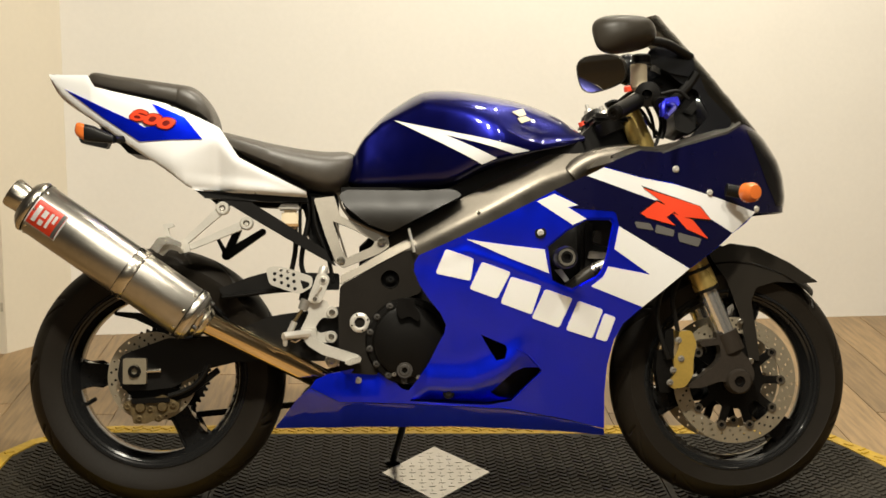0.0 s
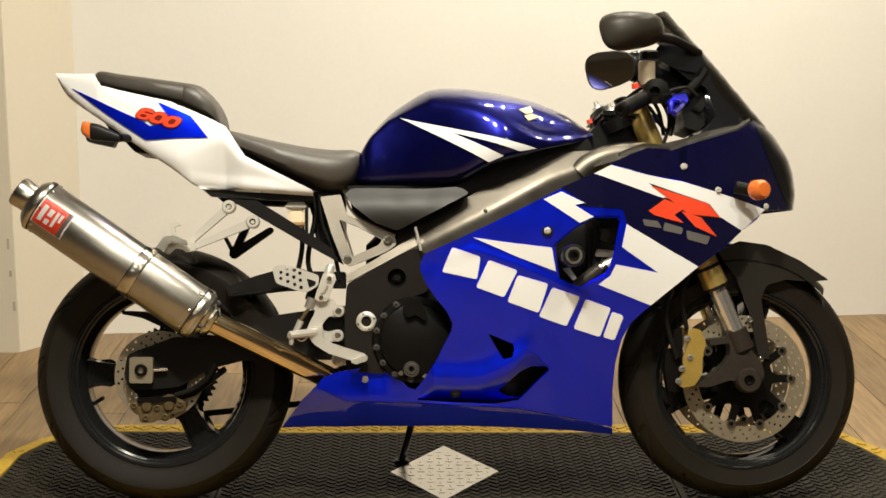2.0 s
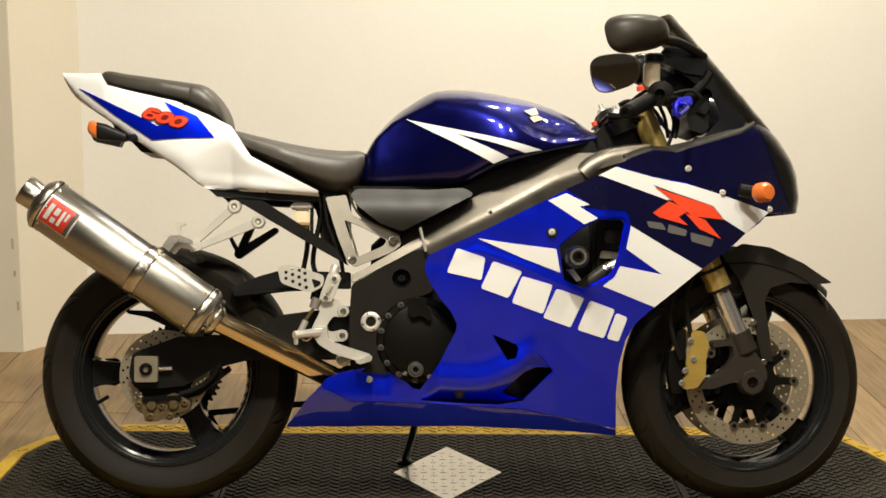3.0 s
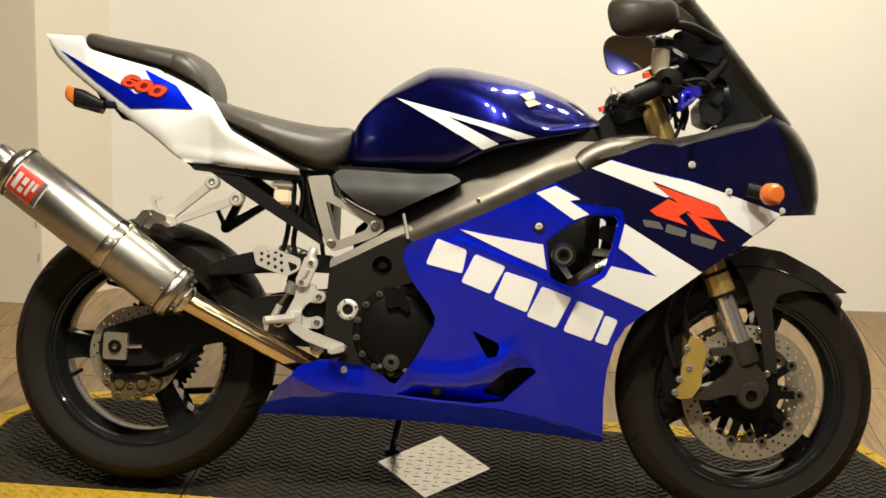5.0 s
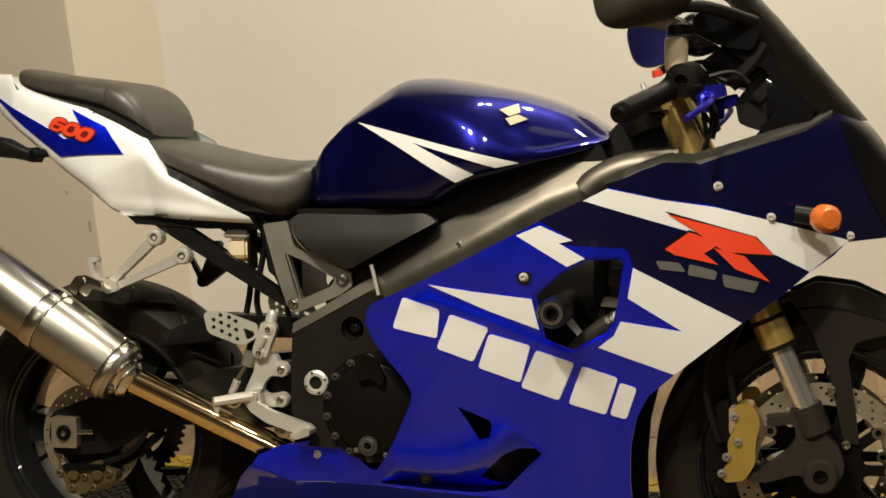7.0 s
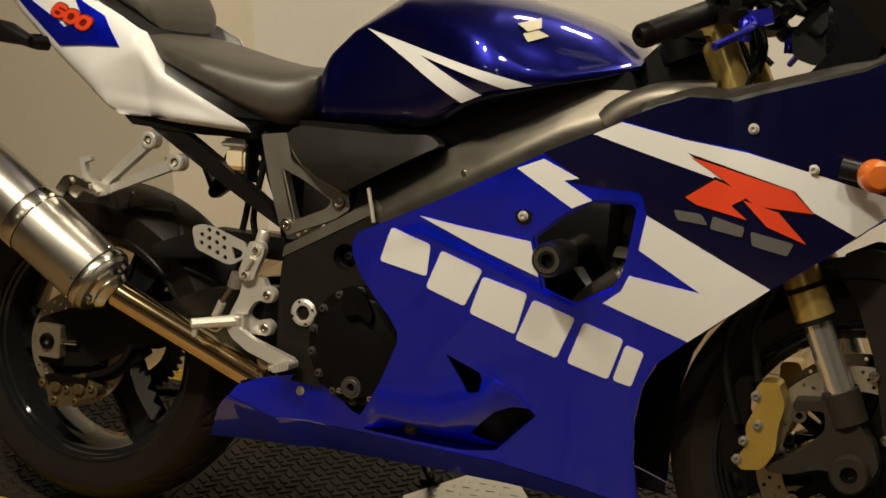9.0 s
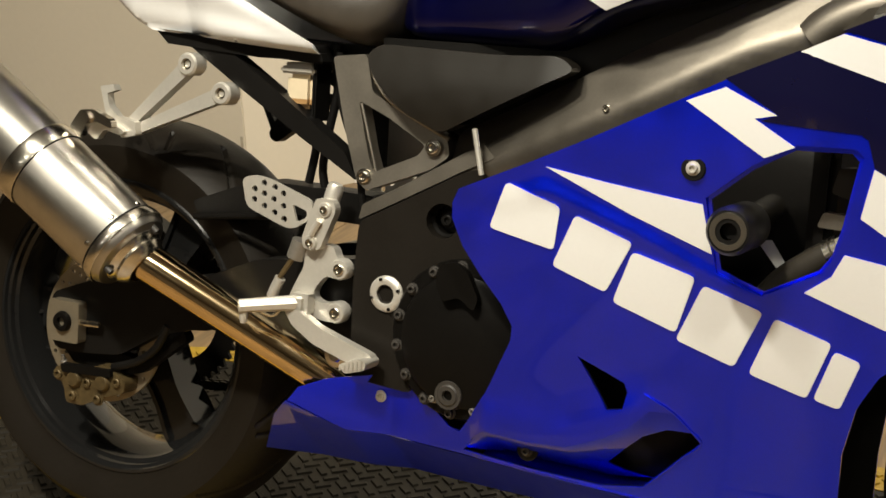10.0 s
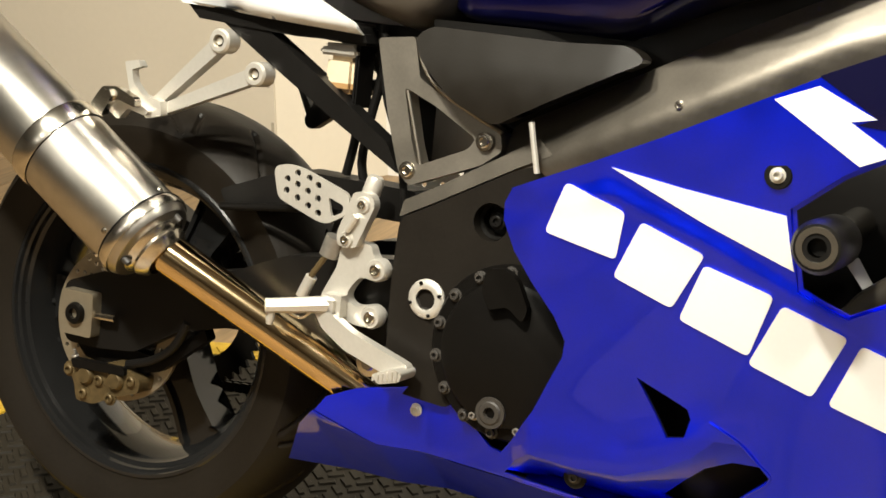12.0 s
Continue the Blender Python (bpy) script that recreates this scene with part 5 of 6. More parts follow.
# handlebars and controls
for s in (1, -1):
    m = (lambda q: q) if s == 1 else mirrored
    a, g0, c = (1.203, -0.100, 0.986), (1.172, -0.150, 0.969), (1.086, -0.275, 0.917)
    part("clip_on_bar", m(tube([a, g0, c], 0.011, 14, 0)), BLACK, bike)
    span = (Vector(c) - Vector(g0)).length
    waves = [(0.0175 + 0.0012 * (k % 2), span * (0.02 + 0.96 * k / 23)) for k in range(24)]
    part("grip", m(lathe([(0, 0)] + waves + [(0, span)], 22, g0, tuple(Vector(c) - Vector(g0)), False)), BLACK, bike, "ribbed black rubber grip")
    part("bar_end", m(lathe([(0, 0.010), (0.006, 0.010), (0.007, 0.014), (0.014, 0.014), (0.018, 0.008), (0.018, -0.004), (0, -0.004)], 24, c, tuple(Vector(c) - Vector(g0)), False)), DARK, bike)
    part("switch_housing", m(joined(lathe([(0.012, -0.026), (0.028, -0.022), (0.030, 0.022), (0.012, 0.026)], 20, (1.181, -0.170, 0.975), (-0.3, -1, -0.2)), tube([(1.183, -0.150, 0.985), (1.154, -0.150, 0.998), (1.130, -0.150, 0.988)], 0.008, 10))), BLACK, bike)
    lever = part("brake_lever", m(joined(tube([(1.208, -0.180, 0.951), (1.230, -0.240, 0.937), (1.194, -0.320, 0.903)], 0.006, 10), slab([rounded([(1.195, 0.958), (1.246, 0.966), (1.251, 0.945), (1.204, 0.931)], 0.005)], -0.20, -0.185))), ANODISED, bike, "blue anodised lever")
    part("lever_pivot", m(lathe([(0, 0.02), (0.006, 0.02), (0.010, 0.012), (0.010, -0.012), (0, -0.012)], 16, (1.211, -0.200, 0.929), (0, 0, 1), False)), ANODISED, lever)
    part("master_cylinder", m(joined(tube([(1.183, -0.150, 0.974), (1.203, -0.200, 0.948)], 0.015, 14, 0), box((1.179, -0.160, 0.970)[0] - 0.015, (1.179, -0.160, 0.970)[0] + 0.025, -0.18, -0.14, (1.179, -0.160, 0.970)[2] - 0.012, (1.179, -0.160, 0.970)[2] + 0.016, 0.005))), DARK, bike)
reservoir = part("brake_reservoir", lathe([(0, 0.028), (0.017, 0.028), (0.020, 0.024), (0.020, -0.028), (0.014, -0.034), (0, -0.034)], 24, (1.162, -0.150, 1.020), (0, 0, 1), False), CREAM_TANK, bike, "cream brake fluid reservoir")
part("reservoir_cap", lathe([(0, 0.016), (0.020, 0.016), (0.023, 0.012), (0.023, -0.004), (0, -0.004)], 24, (1.168, -0.150, 1.055), (0, 0, 1), False), BLACK, reservoir)
part("kill_switch", lathe([(0, 0.012), (0.008, 0.011), (0.010, 0.0), (0, 0.0)], 16, (1.133, -0.170, 0.982), (-0.3, -0.3, 1), False), RED, bike, "red kill switch")
yk = (1.099, 0.000, 0.928)
part("top_yoke", joined(box(yk[0] - 0.045, yk[0] + 0.055, -0.135, 0.135, yk[2] - 0.014, yk[2] + 0.006, 0.008), *[lathe([(0, 0.03), (0.012, 0.03), (0.022, 0.024), (0.030, 0.012), (0.034, 0.010), (0.034, -0.02), (0, -0.02)], 24, (x, y, z), (-0.4, 0, 1), False) for x, y, z in [(1.098, -0.103, 0.908)] + [(1.090, 0.103, 0.936)] + [(1.084, 0.000, 0.930)]]), DARK, bike, "dark cast top yoke")
part("fork_cap", lathe([(0, 0.024), (0.005, 0.024), (0.006, 0.012), (0.013, 0.010), (0.016, 0.0), (0, 0.0)], 18, (1.087, -0.103, 0.931), (-0.4, 0, 1), False), SILVER, bike, "silver fork adjuster")
part("fork_cap", lathe([(0, 0.024), (0.005, 0.024), (0.006, 0.012), (0.013, 0.010), (0.016, 0.0), (0, 0.0)], 18, (1.082, 0.103, 0.963), (-0.4, 0, 1), False), SILVER, bike, "silver fork adjuster")
part("ignition_key", lathe([(0, 0.010), (0.009, 0.010), (0.010, 0.0), (0, 0.0)], 16, (1.050, 0.000, 0.919), (-0.4, 0, 1), False), RED, bike)
part("instrument_panel", joined(slab([rounded([(1.263, 0.901), (1.257, 0.938), (1.293, 0.983), (1.333, 0.988), (1.347, 0.958), (1.317, 0.910), (1.296, 0.890)], 0.008)], -0.085, 0.085), slab([rounded([(1.280, 0.942), (1.303, 0.969), (1.322, 0.964), (1.300, 0.934)], 0.004)], -0.093, -0.083)), BLACK, bike, "black instrument cluster")
for s in (1, -1):
    m = (lambda q: q) if s == 1 else mirrored
    part("fairing_stay", m(soften(slab([rounded([(1.237, 1.075), (1.304, 1.051), (1.333, 0.985), (1.392, 0.922), (1.383, 0.887), (1.290, 0.876), (1.338, 0.931), (1.309, 0.992), (1.272, 1.008), (1.234, 1.035)], 0.006)], -0.115, -0.095), 0.003)), GLOSS_BLACK, bike, "black fairing stay behind the screen")
part("dash_panel", loft(smooth_rows([((1.311, 0.000, 1.037)[0], 1.0, 0.90, 0.10), ((1.357, 0.000, 0.967)[0], 0.975, 0.84, 0.115), ((1.423, 0.000, 0.919)[0], 0.90, 0.80, 0.09)], 4), 4), GLOSS_BLACK, bike, "black plastic dash surround")
part("steering_head", soften(slab([rounded([(1.033, 0.885), (1.071, 0.924), (1.137, 0.932), (1.161, 0.888), (1.153, 0.828), (1.071, 0.817), (1.033, 0.844)], 0.008)], -0.085, 0.085), 0.005), BLACK, bike, "black steering head and lower yoke")
part("cowl_bracket", soften(slab([rounded([(1.195, 1.010), (1.243, 1.043), (1.312, 1.043), (1.325, 0.993), (1.298, 0.956), (1.252, 0.969), (1.217, 0.980)], 0.006)], -0.065, 0.065), 0.004), BLACK, bike, "black bracket between the mirrors")
for pts in ([(1.186, -0.130, 0.967), (1.212, -0.130, 0.948), (1.228, -0.130, 0.914), (1.220, -0.130, 0.874)], [(1.217, -0.080, 0.988), (1.246, -0.080, 0.974), (1.280, -0.080, 0.980), (1.307, -0.080, 0.996)], [(1.133, -0.050, 0.951), (1.155, -0.050, 0.935), (1.180, -0.050, 0.916), (1.196, -0.050, 0.877)]):
    part("control_cable", tube(pts, 0.0055, 8), BLACK, bike)
part("screen_bracket", joined(tube([(1.250, -0.110, 0.964), (1.289, -0.110, 1.005), (1.309, -0.110, 1.035)], 0.012, 10), tube([(1.330, -0.100, 0.898), (1.340, -0.100, 0.939), (1.324, -0.100, 0.986)], 0.009, 10)), BLACK, bike)
for pts in ([(1.200, -0.120, 0.963), (1.220, -0.120, 0.916), (1.211, -0.120, 0.869), (1.187, -0.120, 0.822)], [(1.176, -0.100, 0.977), (1.200, -0.100, 0.932), (1.210, -0.100, 0.878)], [(1.154, -0.060, 0.979), (1.188, -0.060, 0.944), (1.208, -0.060, 0.910), (1.229, -0.060, 0.890)], [(1.218, -0.140, 0.980), (1.258, -0.140, 0.987), (1.284, -0.140, 0.967)], [(1.124, -0.090, 0.967), (1.151, -0.090, 0.988), (1.191, -0.090, 1.008), (1.231, -0.090, 1.005)]):
    part("control_cable", tube(pts, 0.0045, 8), BLACK, bike)
part("air_duct", tube([(1.002, -0.130, 0.784), (1.026, -0.130, 0.804), (1.068, -0.130, 0.823), (1.119, -0.130, 0.832), (1.166, -0.130, 0.833)], 0.027, 20), FRAME, bike, "grey ram-air duct")

# exhaust
e0, e1 = Vector((-0.245, -0.215, 0.707)), Vector((0.131, -0.192, 0.446))
d = (e1 - e0).normalized()


def along(k):
    return tuple(e0 + (e1 - e0) * k)


L = (e1 - e0).length
exhaust = part("silencer", lathe([(0.046, -0.012), (0.056, -0.004), (0.0615, 0.004), (0.0615, L - 0.01), (0.056, L), (0.046, L + 0.004), (0, L + 0.004), (0, -0.012)], 48, tuple(e0), tuple(d), False), SILENCER, bike, "brushed steel round silencer")
part("tailpipe", lathe([(0.030, -0.05), (0.034, -0.052), (0.036, -0.046), (0.033, -0.01), (0.029, 0.03), (0.026, 0.03)], 32, tuple(e0), tuple(d)), STEEL, exhaust, "rolled steel outlet")
for k, w in ((0.02, 0.010), (0.60, 0.026), (0.965, 0.014)):
    part("strap", lathe([(0.058, -w / 2), (0.0635, -w / 2), (0.0645, -w / 2 + 0.003), (0.0645, w / 2 - 0.003), (0.0635, w / 2), (0.058, w / 2)], 48, along(k), tuple(d)), STEEL, exhaust, "polished clamp band")
tip = (0.415, -0.170, 0.300)
bend = Vector(along(0.99)).lerp(Vector((tip[0] + 0.03, tip[1] + 0.050, tip[2] - 0.012)), 0.5)
for k in (0.035, 0.572, 0.628, 0.945):
    part("seam", lathe([(0.060, -0.0012), (0.0622, -0.0012), (0.0622, 0.0012), (0.060, 0.0012)], 48, along(k), tuple(d)), DARK, exhaust)
for k in (0.05, 0.93):
    for a in range(0, 360, 45):
        n0 = (Vector((0, -1, 0)) + d * d.y).normalized()
        u0 = d.cross(n0)
        n1 = n0 * math.cos(radians(a)) + u0 * math.sin(radians(a))
        part("rivet", lathe([(0, 0.0022), (0.003, 0.0018), (0.0042, 0), (0, 0)], 10, tuple(Vector(along(k)) + n1 * 0.0615), tuple(n1), False), STEEL, exhaust)
pipe = part("link_pipe", tube([along(0.99), tuple(bend), (tip[0] + 0.03, tip[1] + 0.050, tip[2] - 0.012)], 0.026, 24, 6), TITAN, bike, "heat-tinted golden exhaust pipe")
part("collar", lathe([(0.026, -0.012), (0.044, -0.012), (0.046, -0.006), (0.042, 0.0), (0.038, 0.003), (0.040, 0.008), (0.034, 0.016), (0.0285, 0.020), (0.026, 0.020)], 32, along(1.02), tuple(d)), STEEL, exhaust, "stepped steel end collar")
for k in range(3):
    a = 2 * math.pi * k / 3 + 0.4
    side = d.cross(Vector((0, 0, 1))).normalized()
    p = Vector(along(1.0)) + (side * math.cos(a) + d.cross(side) * math.sin(a)) * 0.047
    part("collar_bolt", lathe([(0, 0.012), (0.0045, 0.012), (0.0055, 0), (0, 0)], 12, tuple(p), tuple(d), False), CAST_GREY, exhaust)
hanger = part("exhaust_bracket", slab([[(0.046, 0.664), (0.067, 0.668), (0.073, 0.660), (0.058, 0.655), (0.062, 0.639), (0.077, 0.625), (0.106, 0.620), (0.109, 0.602), (0.085, 0.596), (0.056, 0.629)]], -0.163, -0.150, corner=0.002), SILVER, bike, "cast silver exhaust hanger bracket")
for a, c in ((0, 1), (2, 3)):
    q = [(0.182, 0.703), (0.089, 0.618), (0.238, 0.668), (0.095, 0.607)]
    part("hanger_arm", link(q[a], q[c], 0.010, 0.0065, -0.150, -0.132), SILVER, hanger)
    part("hanger_eye", lathe([(0.008, 0.005), (0.013, 0.005), (0.0155, 0.002), (0.0155, -0.02), (0.008, -0.02)], 28, (q[a][0], -0.150, q[a][1])), SILVER, hanger)
    part("hanger_bolt", bolt(q[a][0], -0.146, q[a][1], 0.008), STEEL, hanger)
ear = part("strap_ear", soften(slab([rounded([(0.022, 0.608), (0.040, 0.632), (0.062, 0.634), (0.092, 0.622), (0.094, 0.610), (0.066, 0.618), (0.050, 0.612), (0.040, 0.594)], 0.004)], -0.196, -0.184), 0.003), STEEL, exhaust, "folded steel ear of the clamp band")
part("strap_ear", soften(slab([rounded([(0.026, 0.604), (0.044, 0.622), (0.068, 0.620), (0.096, 0.606), (0.090, 0.600), (0.062, 0.606), (0.048, 0.590)], 0.004)], -0.172, -0.160), 0.003), SILVER, exhaust)
part("ear_bolt", joined(tube([(0.052, -0.198, 0.622), (0.058, -0.150, 0.620)], 0.006, 12, 0), lathe([(0, 0.006), (0.008, 0.006), (0.0095, 0), (0, 0)], 6, (0.052, -0.196, 0.622), close=False)), STEEL, exhaust)

# foot rest
HEEL = [(0.284, 0.562), (0.303, 0.568), (0.328, 0.565), (0.394, 0.543), (0.392, 0.519), (0.365, 0.503), (0.348, 0.506), (0.293, 0.525)]
WINDOW = [(0.364, 0.536), (0.386, 0.529), (0.386, 0.521), (0.371, 0.513)]
holes = [circle(x, z, 0.0042, 12) for x, z in [(0.305, 0.550), (0.319, 0.559), (0.336, 0.555), (0.349, 0.548), (0.305, 0.536), (0.320, 0.545), (0.335, 0.539), (0.350, 0.532), (0.321, 0.529), (0.337, 0.522), (0.352, 0.515)]]
for s in (1, -1):
    m = (lambda q: q) if s == 1 else mirrored
    part("heel_guard", m(sheet([rounded(HEEL, 0.009), rounded(WINDOW, 0.004)] + holes, 0.163, 0.004, step=0.03)), SILVER, bike, "silver drilled heel guard" if s == 1 else "silver drilled heel guard of the left side")
BODY = [(0.387, 0.490), (0.427, 0.488), (0.432, 0.473), (0.448, 0.467), (0.452, 0.452), (0.436, 0.445), (0.417, 0.449), (0.404, 0.434), (0.398, 0.420), (0.411, 0.411), (0.438, 0.418), (0.451, 0.407), (0.443, 0.390), (0.418, 0.389), (0.394, 0.393), (0.377, 0.398), (0.362, 0.412), (0.369, 0.428), (0.383, 0.455)]
bracket = part("foot_bracket", soften(slab([rounded(BODY, 0.007)], -0.160, -0.144), 0.004), SILVER, bike, "cast silver rider foot peg bracket")
part("bracket_strip", soften(slab([rounded([(0.404, 0.549), (0.428, 0.549), (0.434, 0.536), (0.412, 0.482), (0.388, 0.482), (0.385, 0.496)], 0.006)], -0.172, -0.158), 0.003), SILVER, bracket)
part("bracket_pin", tube([(0.412, -0.176, 0.521), (0.401, -0.176, 0.502)], 0.0045, 10, 0), SILVER, bracket)
part("bracket_knob", lathe([(0, 0.012), (0.008, 0.012), (0.011, 0.007), (0.011, -0.01), (0, -0.01)], 18, (0.417, -0.150, 0.556), (0.3, 0, 1), False), SILVER, bracket)
for x, y, z in [(0.439, -0.162, 0.460), (0.437, -0.162, 0.403), (0.418, -0.171, 0.535), (0.399, -0.171, 0.491)]:
    r = 0.0075 if z < 0.48 else 0.0055
    part("bracket_eye", lathe([(r * 0.95, 0.004), (r * 1.6, 0.004), (r * 1.85, 0.001), (r * 1.85, -0.012), (r * 0.95, -0.012)], 24, (x, y, z)), SILVER, bracket)
    part("bracket_screw", bolt(x, y - 0.001, z, r), STEEL, bracket)
peg0, peg1 = Vector((0.389, -0.172, 0.411)), Vector((0.330, -0.226, 0.405))
peg = part("foot_peg", joined(tube([tuple(peg0), tuple(peg0.lerp(peg1, 0.25)), tuple(peg1)], 0.0115, 8, 0, 0.0075), tube([tuple(peg0 + Vector((0, 0, 0.006))), tuple(peg1 + Vector((0, 0, 0.005)))], 0.005, 8, 0)), SILVER, bike, "worn silver foot peg")
part("peg_tip", lathe([(0, -0.022), (0.004, -0.021), (0.0055, -0.014), (0.005, 0.0), (0.008, 0.004), (0, 0.006)], 14, tuple(peg1 + Vector((0.004, 0.006, 0))), (0, 0, 1), False), SILVER, peg, "feeler screw under the peg")
part("peg_hinge", soften(box(peg0.x - 0.012, peg0.x + 0.014, -0.184, -0.155, peg0.z - 0.013, peg0.z + 0.013, 0), 0.006), SILVER, peg)
part("peg_spring", tube([(0.372, -0.186, 0.404), (0.358, -0.190, 0.392), (0.345, -0.196, 0.396)], 0.002, 8), STEEL, peg)
PEDAL = [(0.366, 0.409), (0.387, 0.414), (0.397, 0.401), (0.424, 0.386), (0.503, 0.361), (0.506, 0.348), (0.490, 0.342), (0.464, 0.348), (0.416, 0.363), (0.384, 0.383)]
pedal = part("brake_pedal", soften(slab([rounded(PEDAL, 0.006)], -0.184, -0.170), 0.004), SILVER, bike, "bare cast brake pedal")
tip_bar = part("pedal_tip", soften(slab([rounded([(0.468, 0.348), (0.498, 0.360), (0.508, 0.356), (0.506, 0.346), (0.478, 0.338)], 0.004)], -0.206, -0.170), 0.003), SILVER, pedal, "knurled pedal tip")
for k in range(6):
    part("tip_ridge", tube([(0.472 + 0.006 * k, -0.207, 0.3415 + 0.0012 * k), (0.472 + 0.006 * k, -0.207, 0.3475 + 0.0022 * k)], 0.0014, 6, 0), SILVER, tip_bar)
part("brake_push_rod", tube([(0.344, -0.165, 0.420), (0.352, -0.165, 0.440), (0.372, -0.165, 0.470)], 0.0038, 10, 0), GOLD_DIRTY, bike)
part("rod_clevis", tube([(0.340, -0.165, 0.412), (0.352, -0.165, 0.438)], 0.0075, 12, 0), SILVER, bike)
part("push_rod_boot", tube([(0.370, -0.160, 0.466), (0.378, -0.160, 0.490)], 0.012, 14, 0), CAST_SILVER_DULL, bike)
part("master_cylinder", tube([(0.370, -0.140, 0.486), (0.377, -0.140, 0.515)], 0.011, 14, 0), DARK, bike, "small rear brake master cylinder")
part("lower_bolt", lathe([(0, 0.008), (0.008, 0.008), (0.010, 0.004), (0.017, 0.003), (0.018, -0.01), (0, -0.01)], 24, (0.440, -0.160, 0.349), close=False), STEEL, bike)

# crash bobbin in the fairing opening, radiator parts
bx, bz = 0.971, 0.586
part("crash_bobbin", lathe([(0.009, 0.022), (0.022, 0.022), (0.026, 0.014), (0.026, -0.05), (0, -0.06), (0, 0.010), (0.009, 0.010)], 32, (bx, -0.28, bz), close=False), BLACK, bike, "black plastic crash bobbin")
part("crash_bobbin", lathe([(0.009, 0.022), (0.022, 0.022), (0.026, 0.014), (0.026, -0.05), (0, -0.06), (0, 0.010), (0.009, 0.010)], 32, (bx, 0.28, bz), (0, 1, 0), close=False), BLACK, bike, "black plastic crash bobbin")
part("bobbin_ring", lathe([(0.0135, 0.0235), (0.0195, 0.0235), (0.0200, 0.0215), (0.0130, 0.0215)], 32, (bx, -0.28, bz)), STEEL, bike, "bright ring on the crash bobbin")
part("bobbin_mount", tube([(bx, -0.27, bz), (bx, -0.12, bz + 0.01)], 0.016, 16, 0), STEEL, bike)
part("radiator", box(1.02, 1.05, -0.17, 0.17, 0.36, 0.68, 0.01), DARK, bike)
hose = part("radiator_hose", tube([(0.985, -0.170, 0.500), (1.000, -0.170, 0.520), (1.017, -0.170, 0.535), (1.039, -0.170, 0.552), (1.060, -0.170, 0.565)], 0.0155, 18), SATIN, bike, "black rubber radiator hose")
for k in (0.10, 0.55):
    part("hose_clamp", tube([(1.046 + 0.018 * k, -0.170, 0.556 + 0.011 * k), (1.052 + 0.018 * k, -0.170, 0.560 + 0.011 * k)], 0.0172, 20, 0), STEEL, hose, "bright steel hose clamp")
part("coolant_pipe", tube([(1.055, -0.170, 0.562), (1.072, -0.170, 0.572), (1.092, -0.170, 0.580)], 0.0125, 16), SILVER, bike, "silver coolant pipe")
part("paper_tag", sheet([[(0.962, 0.56), (0.979, 0.562), (0.997, 0.537), (0.987, 0.531)]], 0.14, 0.0012), WHITE, bike, "white paper tag in the fairing opening")
part("radiator_bracket", soften(slab([[(1.034, 0.587), (1.040, 0.604), (1.086, 0.600), (1.083, 0.585)]], -0.178, -0.160), 0.002), FRAME_DULL, bike, "grey radiator bracket")
part("radiator_tank", soften(slab([rounded([(1.046, 0.625), (1.052, 0.652), (1.090, 0.655), (1.090, 0.612)], 0.004)], -0.178, -0.150), 0.003), SATIN, bike, "black end tank of the radiator")
stand = part("side_stand", tube([(0.62, 0.12, 0.22), (0.60, 0.18, 0.13), (0.584, 0.262, 0.068)], 0.009, 12), BLACK, bike, "black side stand")
pad = box(-0.020, 0.020, -0.016, 0.016, -0.004, 0.006, 0.003)
bmesh.ops.transform(pad, matrix=Matrix.Translation((0.584, 0.262, 0.064)) @ Matrix.Rotation(radians(13.5), 4, "X"), verts=pad.verts)
part("stand_foot", pad, BLACK, stand)

# badge on the silencer
side = d.cross(Vector((0, 1, 0))).normalized()


def on_silencer(k, a, lift=0.0):
    """A point on the silencer: k along it, a degrees round it from the side that faces right."""
    n = (Vector((0, -1, 0)) - d * Vector((0, -1, 0)).dot(d)).normalized()
    u = d.cross(n)
    r = 0.0615 + lift
    return Vector(along(k)) + (n * math.cos(radians(a)) + u * math.sin(radians(a))) * r


def wrap(k0, k1, a0, a1, lift):
    bm = bmesh.new()
    n = 10
    grid = [[bm.verts.new(on_silencer(k, a0 + (a1 - a0) * i / n, lift)) for i in range(n + 1)] for k in (k0, k1)]
    for i in range(n):
        bm.faces.new((grid[0][i], grid[0][i + 1], grid[1][i + 1], grid[1][i]))
    bmesh.ops.solidify(bm, geom=bm.faces[:], thickness=0.0006)
    return bm


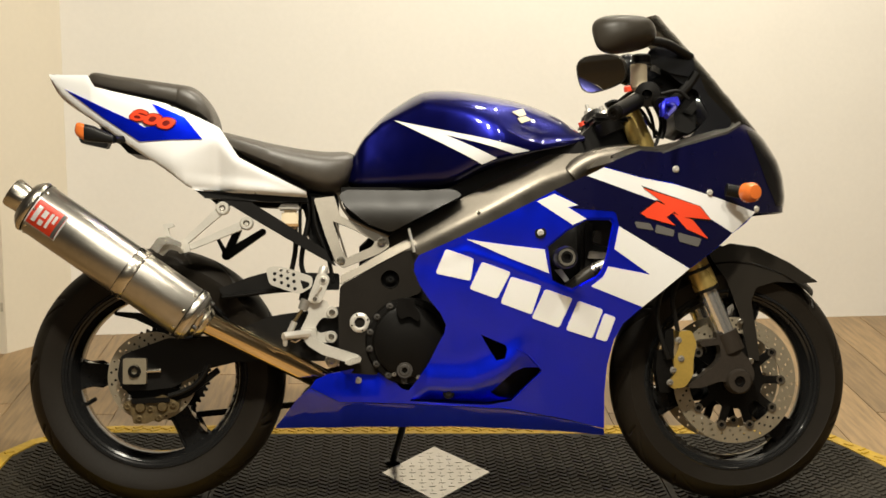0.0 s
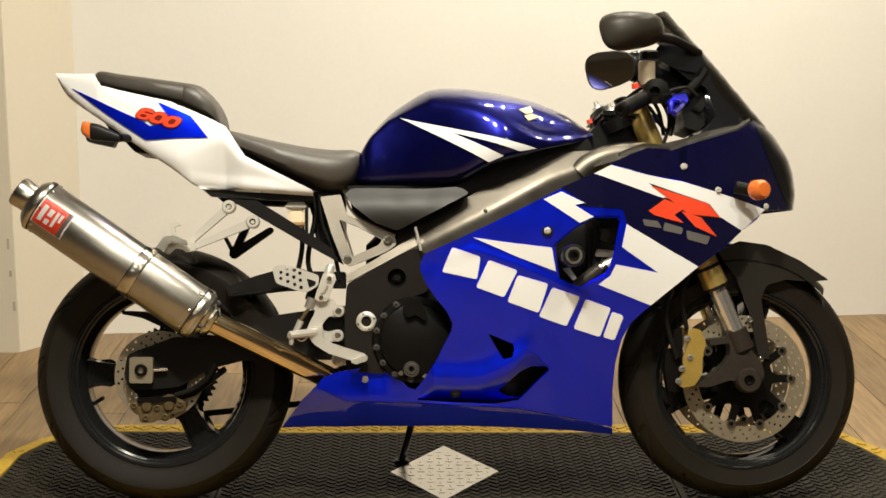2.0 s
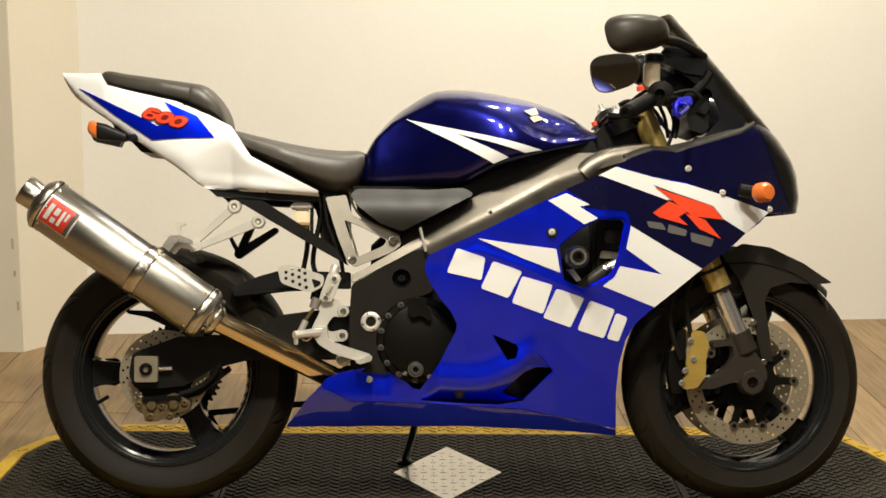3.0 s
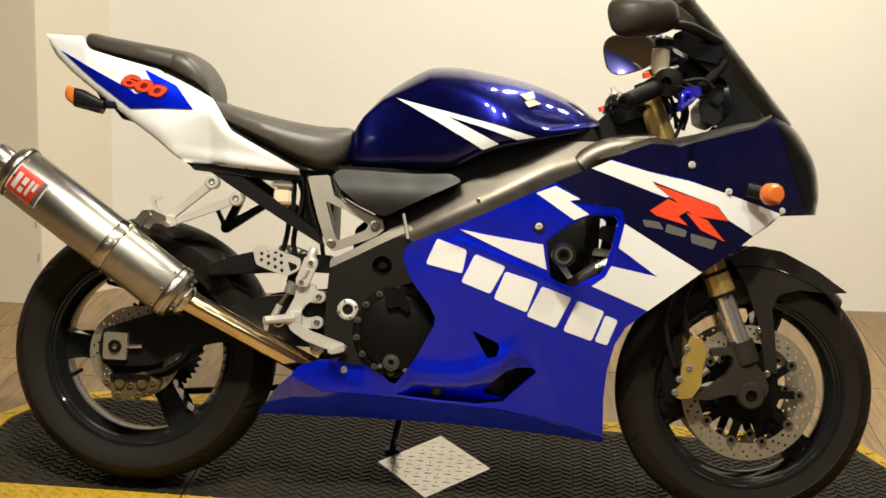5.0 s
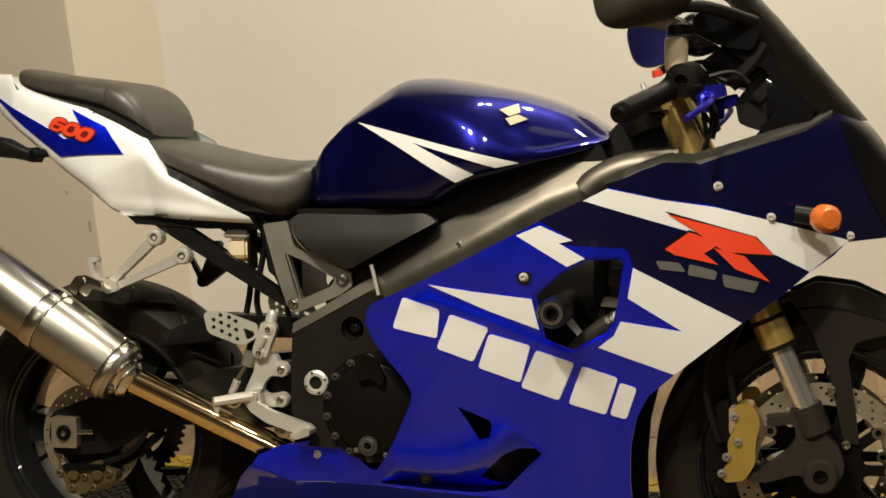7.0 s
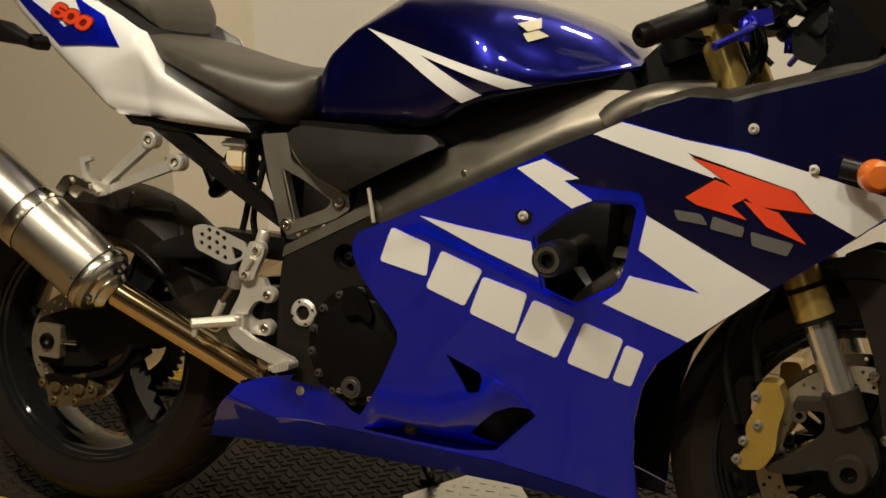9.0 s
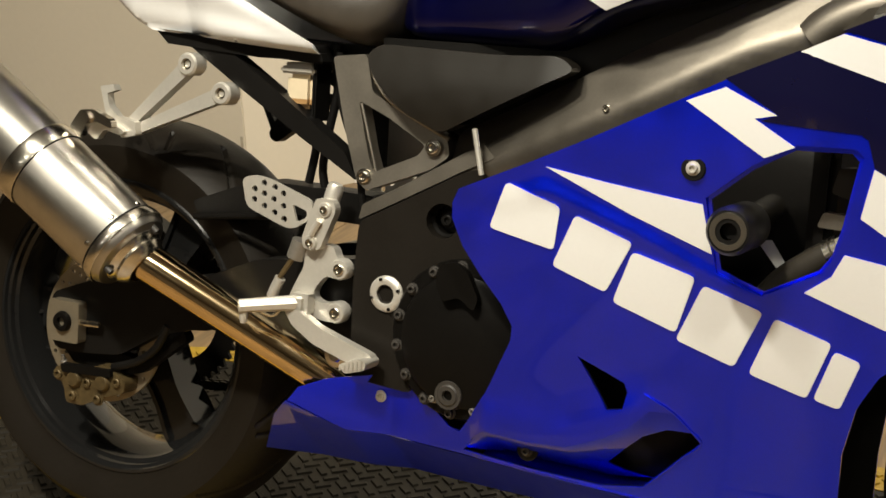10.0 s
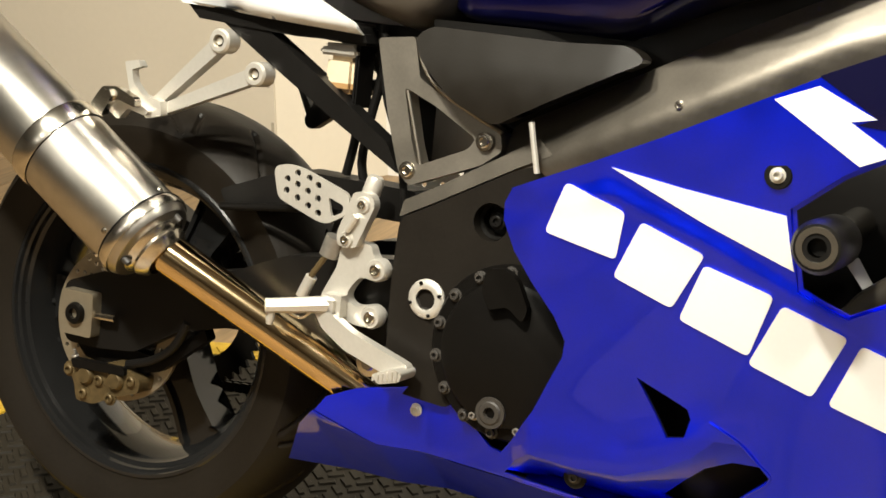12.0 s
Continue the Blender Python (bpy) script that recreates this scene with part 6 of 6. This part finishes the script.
part("badge_border", wrap(0.038, 0.212, -29, 35, 0.0004), WHITE, exhaust)
label = part("badge", wrap(0.045, 0.205, -26, 32, 0.0008), RED, exhaust, "red and white maker's badge")
for k0, k1, a0, a1 in ((0.062, 0.085, -14, 22), (0.098, 0.122, -12, 4), (0.098, 0.122, 10, 22), (0.135, 0.150, -14, 20), (0.158, 0.172, -14, 4)):
    part("badge_bar", wrap(k0, k1, a0, a1, 0.0018), WHITE, label)
part("badge_bar", wrap(0.184, 0.203, -25, 31, 0.0018), GREY_DECAL, label)

# displacement numerals on the tail, "600" slanting down along it
nx0, nz0 = 0.020, 0.909


def on_tail(u, v, k):
    """A point of the k-th digit, slanted and turned along the tail."""
    u, v = u + 0.5 * v + (k - 1) * 0.0345, v
    return (nx0 + u * math.cos(radians(-17)) - v * math.sin(radians(-17)), nz0 + u * math.sin(radians(-17)) + v * math.cos(radians(-17)))


def oval(a, c, u0=0.0, v0=0.0, n=24):
    return [(u0 + a * math.copysign(abs(math.cos(2 * math.pi * i / n)) ** 0.75, math.cos(2 * math.pi * i / n)), v0 + c * math.copysign(abs(math.sin(2 * math.pi * i / n)) ** 0.75, math.sin(2 * math.pi * i / n))) for i in range(n)]


SIX = [oval(0.0178, 0.0140), oval(0.0078, 0.0036, 0.0, -0.0050), [(-0.004, 0.0030), (0.0190, 0.0030), (0.0178, 0.0066), (-0.004, 0.0066)]]
ZERO = [oval(0.0178, 0.0140), oval(0.0078, 0.0070)]
for s in (1, -1):
    m = (lambda q: q) if s == 1 else mirrored
    for k in range(3):
        rim = part("numeral_edge", m(sheet([[on_tail(u, v, k) for u, v in oval(0.0200, 0.0162)]], tail_w, 0.0012, 0.0042 + 0.0006 * k, 0.006)), RED_DARK, bike, "dark red edge of a numeral")
        part("numeral", m(sheet([[on_tail(u, v, k) for u, v in lp] for lp in (SIX if k == 0 else ZERO)], tail_w, 0.0012, 0.0058 + 0.0006 * k, 0.006)), RED, rim, "red displacement numeral")


# planks of the floor, laid from front to back
base = box(-0.0792, 0.0792, -0.5985, 0.5985, -0.004, 0.0, 0.0008)
base_me = bpy.data.meshes.new("plank")
base.to_mesh(base_me)
base.free()
base_me.materials.append(PLANK)
for i in range(34):
    for k in range(4):
        ob = new("plank", base_me)
        ob.parent = floor
        ob.location = (-1.9 + 0.16 * i, 1.32 - 1.2 * k + ((i * 7) % 5) * 0.1, FLOOR_Z)
